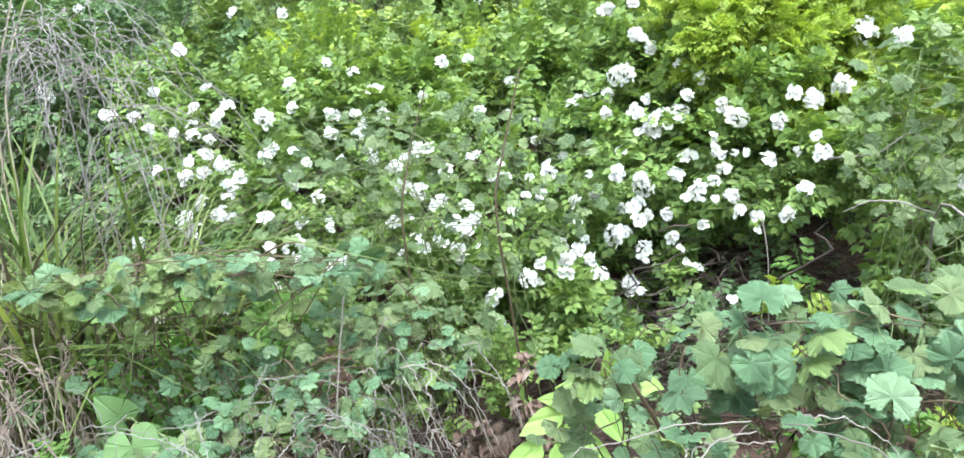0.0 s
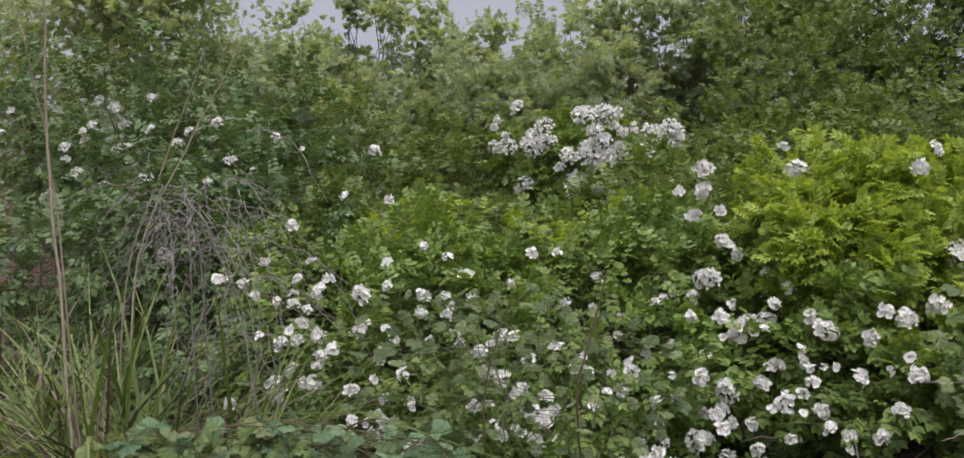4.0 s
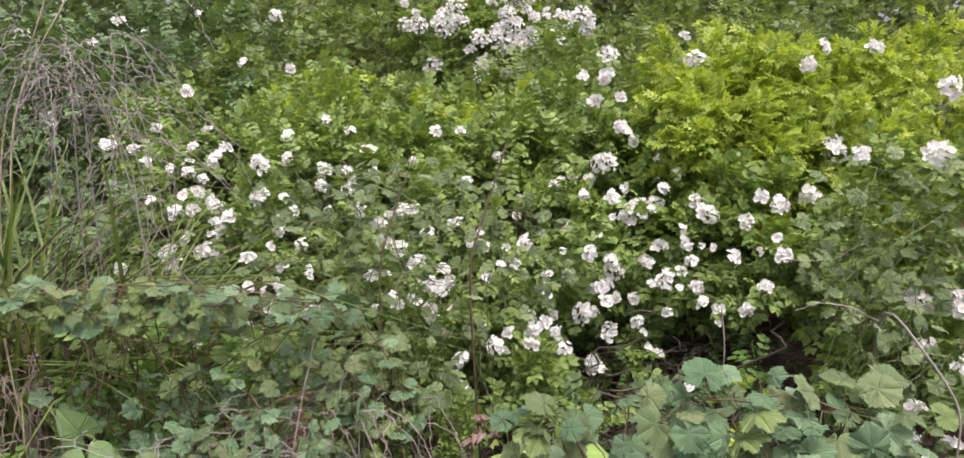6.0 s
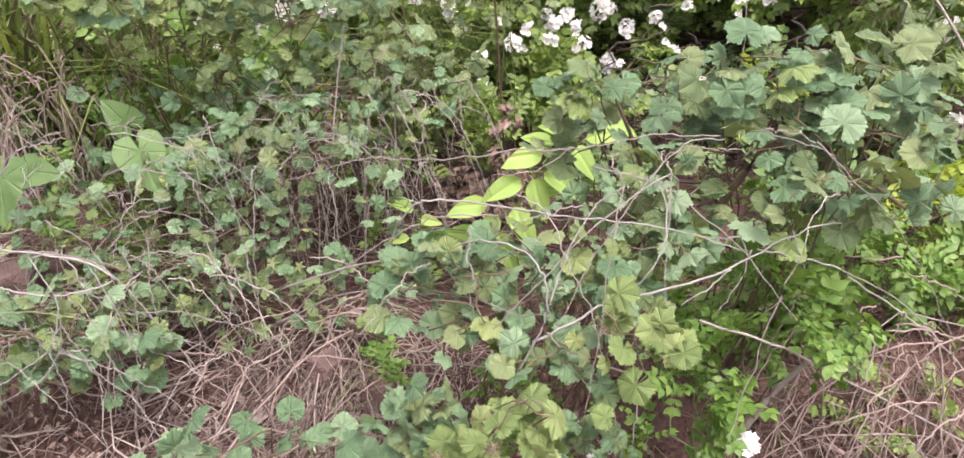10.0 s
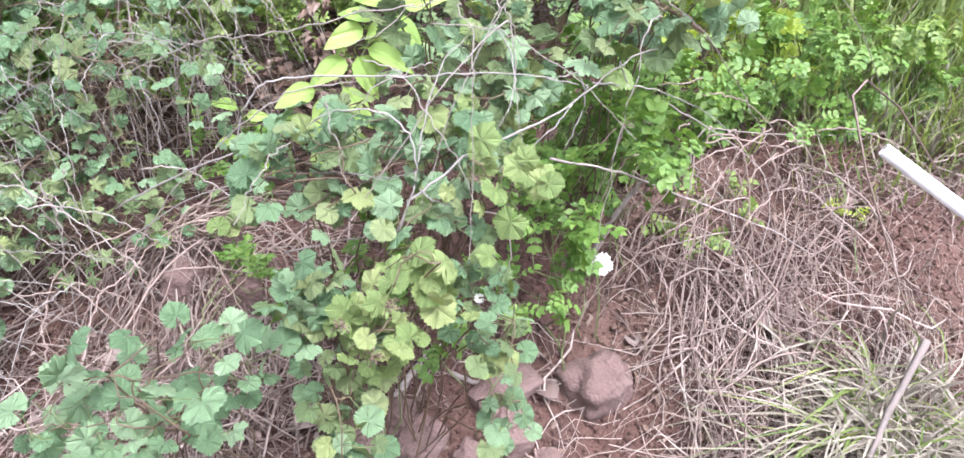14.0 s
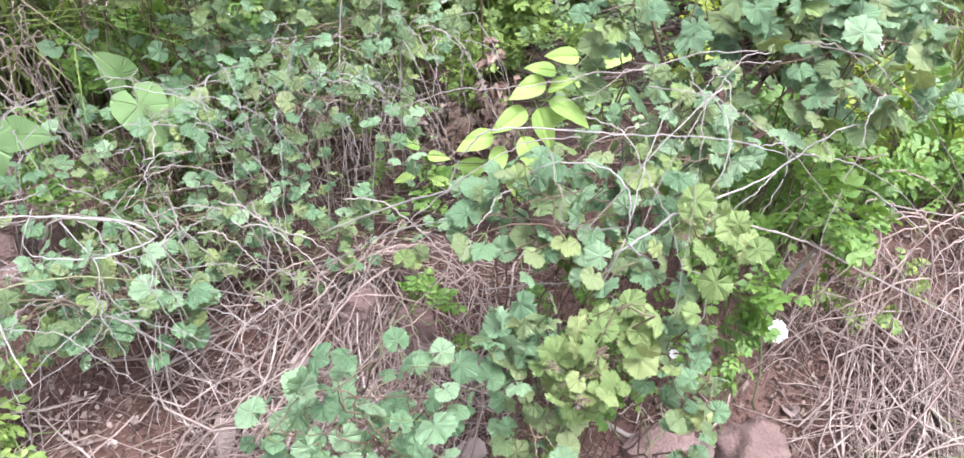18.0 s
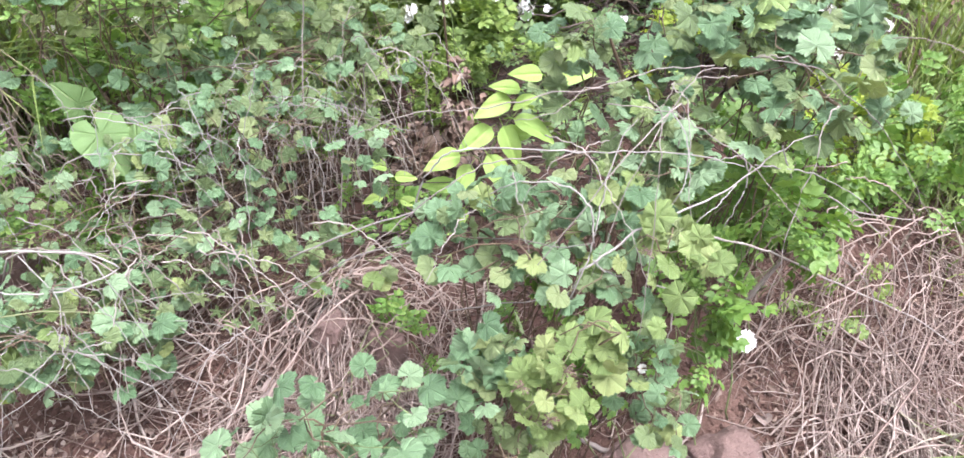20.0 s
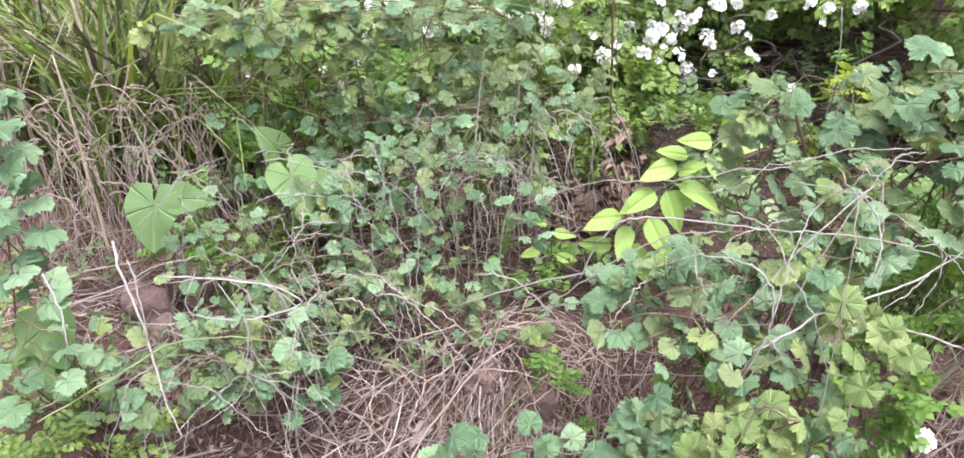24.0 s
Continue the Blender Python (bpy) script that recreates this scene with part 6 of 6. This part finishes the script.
# ---- pipe, stones, loose ground cover ----
def pipe():
    a, c = Vector((1.024, 0.879, 0.54)), Vector((2.108, -0.384, -0.25))
    d = (c - a).normalized()
    root = thing("plastic_pipe", tuple(a), "white plastic water pipe rising from the path over the bank", "pipe")
    V, F = [], []
    ref = d.cross(Vector((0, 0, 1))).normalized()
    up = ref.cross(d)
    n = 24
    ends = [(0.0, 0.0115), (0.0, 0.014), (0.002, 0.0150), (1.86, 0.0150), (1.86, 0.0115), (0.0, 0.0115)]
    for s, r in ends:
        for j in range(n):
            w = 2 * math.pi * j / n
            V.append(tuple(d * s + (ref * math.cos(w) + up * math.sin(w)) * r))
    for i in range(len(ends) - 1):
        for j in range(n):
            q, k = i * n + j, i * n + (j + 1) % n
            F += [(q, k, k + n), (q, k + n, q + n)]
    m, tree, b = shader("white_plastic", 0.35)
    tree.links.new(ramp(tree, noise_tex(tree, 30.0, 5.0), (0.35, (0.70, 0.69, 0.66)), (0.6, (0.82, 0.82, 0.80))), b.inputs["Base Color"])
    part("tube", tri_mesh("tube", V, F, (m,), smooth=False), root)


pipe()
for i, (x, y, s, turn) in enumerate(((0.455, 0.925, (0.10, 0.08, 0.085), 10), (0.225, 0.961, (0.095, 0.06, 0.045), 20), (0.003, 0.900, (0.07, 0.055, 0.05), 40), (-0.095, 0.924, (0.065, 0.05, 0.05), 70), (-0.338, 1.380, (0.042, 0.04, 0.06), 20), (-0.449, 1.292, (0.06, 0.045, 0.07), 50), (-0.321, 1.245, (0.05, 0.045, 0.09), 5), (-0.447, 1.089, (0.05, 0.045, 0.05), 80), (-1.107, 0.929, (0.08, 0.065, 0.075), 15), (-0.127, 0.920, (0.05, 0.045, 0.06), 35), (-0.034, 0.917, (0.04, 0.035, 0.05), 60), (0.215, 0.854, (0.045, 0.04, 0.055), 10), (-0.114, 0.913, (0.05, 0.045, 0.05), 25), (-0.467, 0.957, (0.045, 0.035, 0.03), 70), (0.267, 0.815, (0.02, 0.018, 0.015), 0), (-0.355, 1.175, (0.035, 0.03, 0.03), 40), (0.1, 0.86, (0.035, 0.03, 0.025), 33), (0.02, 0.82, (0.06, 0.05, 0.035), 15), (-0.16, 0.8, (0.04, 0.04, 0.03), 60), (0.28, 0.8, (0.035, 0.03, 0.025), 12), (0.12, 0.76, (0.05, 0.045, 0.035), 25), (-0.52, 0.72, (0.06, 0.05, 0.045), 30), (-1.25, 1.75, (0.09, 0.06, 0.10), 30), (-1.4, 1.7, (0.075, 0.06, 0.09), 10), (-1.33, 1.6, (0.06, 0.05, 0.07), 40), (-1.0, 0.82, (0.08, 0.06, 0.07), 20), (-0.13, 0.95, (0.06, 0.05, 0.05), 33), (-0.03, 0.97, (0.045, 0.04, 0.045), 66), (0.22, 0.9, (0.05, 0.04, 0.045), 14), (-0.43, 0.9, (0.045, 0.035, 0.035), 50))):
    stone((x, y, gz(x, y) + s[2] * 0.35), s, "rounded reddish-brown stone half sunk in the earth", turn, i + 1)
white = stone((-0.079, 0.853, gz(-0.079, 0.853) + 0.012), (0.035, 0.03, 0.028), "smooth pale grey stone on the earth", 20, 77)
white.data.materials[0] = fibre_material("pale_stone", (0.50, 0.48, 0.47), (0.56, 0.54, 0.53), (0.62, 0.60, 0.59), 0.8, 8.0)
litter("dry_straw", 280, (-1.0, 1.0, 0.05, 1.45), 0.34, 0.0026, STRAW, "matted dry grass stalks heaped on the bank", "straw", 0.5, 0.04, 0.1)
litter("dry_straw", 330, (-1.3, 0.45, -0.22, 1.05), 0.2, 0.0024, STRAW, "thin dry stalks strewn on red earth", "straw", None, 0.02, 0.0)
litter("dry_straw", 220, (0.62, 0.35, 1.35, 0.95), 0.2, 0.0019, STRAW, "tangled dry grass stalks over the bare bank", "straw", None, 0.04, 0.0, 0.3, 0.15)
litter("dry_straw", 80, (0.62, 0.6, 1.25, 1.1), 0.38, 0.0022, STRAW, "long curling dry stems over the bare bank", "straw", None, 0.06, -0.4, 0.32, 0.25)
for x, y, az, n, ln in ((1.1, 0.55, 0.5, 80, 0.34), (0.95, 0.45, 0.35, 70, 0.3), (1.25, 0.7, 0.6, 70, 0.34), (0.8, 0.95, 0.95, 45, 0.4), (0.92, 0.97, 0.8, 45, 0.4), (0.95, 0.85, 1.9, 40, 0.42), (0.8, 0.65, 0.5, 55, 0.36), (1.15, 1.0, 2.6, 40, 0.4), (0.76, 0.98, 1.2, 30, 0.3), (-0.75, 0.9, 0.4, 45, 0.42), (-0.5, 1.08, 0.7, 60, 0.45), (-0.95, 0.7, 0.1, 40, 0.36), (-0.25, 1.2, 1.7, 40, 0.32), (-0.36, 1.22, 1.65, 70, 0.36), (-0.46, 1.12, 1.45, 50, 0.3), (-0.62, 1.1, 0.6, 60, 0.4), (-0.8, 1.0, 0.3, 40, 0.4), (0.72, 0.55, 2.9, 35, 0.34), (-1.5, 1.75, 0.2, 45, 0.5)):
    litter("dry_straw", n, (x - 0.12, y - 0.1, x + 0.12, y + 0.1), ln, 0.0021, STRAW, "bundle of bleached dry stalks on the bank", "straw", az, 0.035, -1.0, 0.22, 0.1)
litter("dry_straw", 220, (0.62, 0.9, 1.9, 1.35), 0.18, 0.0017, STRAW, "tangled dry grass stalks over the bare bank", "straw", None, 0.03, -0.1, 0.28, 0.12)
litter("dry_straw", 260, (-0.3, 0.5, 0.6, 1.2), 0.16, 0.002, STRAW, "a few thin dry stalks on bare red earth", "straw", None, 0.012, 0.1)
litter("dry_straw", 700, (-2.2, 1.4, -0.2, 2.5), 0.3, 0.0022, STRAW, "dry stalks lying under the brambles", "straw", None, 0.05)
# a few twigs belong here; the dense dark fill stands in for shade
litter("dead_twigs", 300, (0.35, 2.1, 1.4, 3.0), 0.35, 0.003, BARKY, "dark dead twigs packed into the hollow under the roses to deepen its shade", "twigs", None, 0.14, -0.6)
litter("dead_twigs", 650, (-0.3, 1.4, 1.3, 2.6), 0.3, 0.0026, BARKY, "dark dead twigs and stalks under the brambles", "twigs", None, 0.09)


def scatter_bits(name, n, box, template, size, mat, label, category, lift=0.004):
    """Loose flakes or crumbs over the ground."""
    p = np.stack([rng.uniform(box[0], box[2], n), rng.uniform(box[1], box[3], n), np.zeros(n)], 1)
    p[:, 2] = ground_z(p[:, 0], p[:, 1]) + lift
    M = turns(unit(rng.normal(0, 0.6, (n, 3)) + (0, 0, 1)), rng.normal(0, 1, (n, 3)), size * rng.uniform(0.4, 1.4, n))
    V, F = spread(*template, M, p)
    return tagged(new(name, tri_mesh(name, V, F, (mat,))), label, category, kind="stuff")


OCTA = (np.array([(1, 0, 0), (-0.9, 0.2, 0), (0, 1.1, 0), (0.2, -1, 0), (0, 0, 0.8), (0, 0, -0.8)]), np.array([(0, 2, 4), (2, 1, 4), (1, 3, 4), (3, 0, 4), (2, 0, 5), (1, 2, 5), (3, 1, 5), (0, 3, 5)]))
scatter_bits("earth_crumbs", 14000, (-1.5, 0.45, 1.8, 1.6), OCTA, 0.0055, SOIL, "loose crumbs of red earth", "earth", 0.001)
scatter_bits("dead_leaves", 1700, (-1.6, 0.45, 1.4, 2.4), leaflet(0.3, 0.2, 0.5), 0.024, DEADLEAF, "curled brown and grey dead leaves", "dead leaves", 0.01)
scatter_bits("dead_leaves", 260, (-0.2, 1.9, 0.1, 2.15), leaflet(0.35, 0.2, 0.3), 0.05, DEADLEAF, "withered brown leaves at the roses' foot", "dead leaves", 0.08)
scatter_bits("dead_leaves", 2200, (-1.0, 0.5, 0.1, 1.35), leaflet(0.3, 0.25, 0.3), 0.016, DEADLEAF, "small brown chips of dead leaves and stalks", "dead leaves", 0.006)
litter("dry_straw", 220, (-1.5, 0.75, -0.35, 1.2), 0.24, 0.0026, STRAW, "broken pale stalks over brown debris", "straw", None, 0.03, -0.3, 0.25, 0.1)
scatter_bits("dead_leaves", 1300, (-1.4, 0.6, -0.2, 1.3), leaflet(0.4, 0.3, 0.4), 0.019, STRAW, "pale grey curled dead leaves on the mound", "dead leaves", 0.012)
scatter_bits("dead_leaves", 500, (0.45, 0.4, 1.5, 1.2), leaflet(0.3, 0.3, 0.5), 0.02, DEADLEAF, "curled brown dead leaves among the straw", "dead leaves", 0.02)
bush("withered_herb", (0.02, 2.06, gz(0.02, 2.06)), [((0.02, 2.0, 0.40), (0.06, 0.05, 0.16), 130), ((-0.14, 2.0, 0.30), (0.08, 0.05, 0.08), 60)], leaflet(0.28, 0.2, 0.4), 0.038, DEADLEAF, "withered herb with hanging rust-brown leaves", "herb", 5, CANE, 0.003)
scatter_bits("earth_clods", 1500, (-1.4, 0.5, 1.7, 1.3), OCTA, 0.013, SOIL, "clods of red-brown earth", "earth", 0.002)
scatter_bits("dead_leaves", 3000, (0.55, 0.4, 1.8, 1.3), leaflet(0.25, 0.3, 0.4), 0.016, DEADLEAF, "small brown chips of leaf and stalk under the straw", "dead leaves", 0.01)
litter("dry_straw", 900, (0.55, 0.4, 1.7, 1.25), 0.11, 0.0011, STRAW, "fine broken bits of dry grass", "straw", None, 0.02, -0.6, 0.3, 0.1)
litter("dry_straw", 420, (-1.3, 0.6, 0.1, 1.3), 0.1, 0.0012, STRAW, "fine broken bits of dry grass", "straw", None, 0.02, -0.6, 0.3, 0.1)


def dead_leaf(at, size, turn, seed):
    """One large curled dead leaf lying on the earth."""
    V, F, uv = pointed_leaf(0.3, seed)
    V = V * (1, 1, 2.2) + np.stack([0 * V[:, 0], 0 * V[:, 0], 0.9 * V[:, 0] ** 2], 1)
    ob = new("dead_leaf", tri_mesh("dead_leaf", V * size, F, (PALELEAF,), uv))
    ob.matrix_basis = pose(at[0], at[1], gz(at[0], at[1]) + 0.012 + 0.3 * size, 14, -10, turn)
    return tagged(ob, "large curled grey-brown dead leaf on the earth", "dead leaf", "large dead leaves")


PALELEAF = fibre_material("pale_dead_leaf", (0.18, 0.125, 0.10), (0.27, 0.205, 0.17), (0.37, 0.30, 0.26), 0.75, 25.0, True)
for i, (x, y) in enumerate(((0.573, 0.961), (0.348, 0.887), (-0.168, 0.987), (-0.570, 1.235), (-0.780, 1.159), (0.856, 0.958), (1.292, 1.138))):
    dead_leaf((x, y), 0.07 + 0.012 * (i % 3), 50 * i - 20, i)
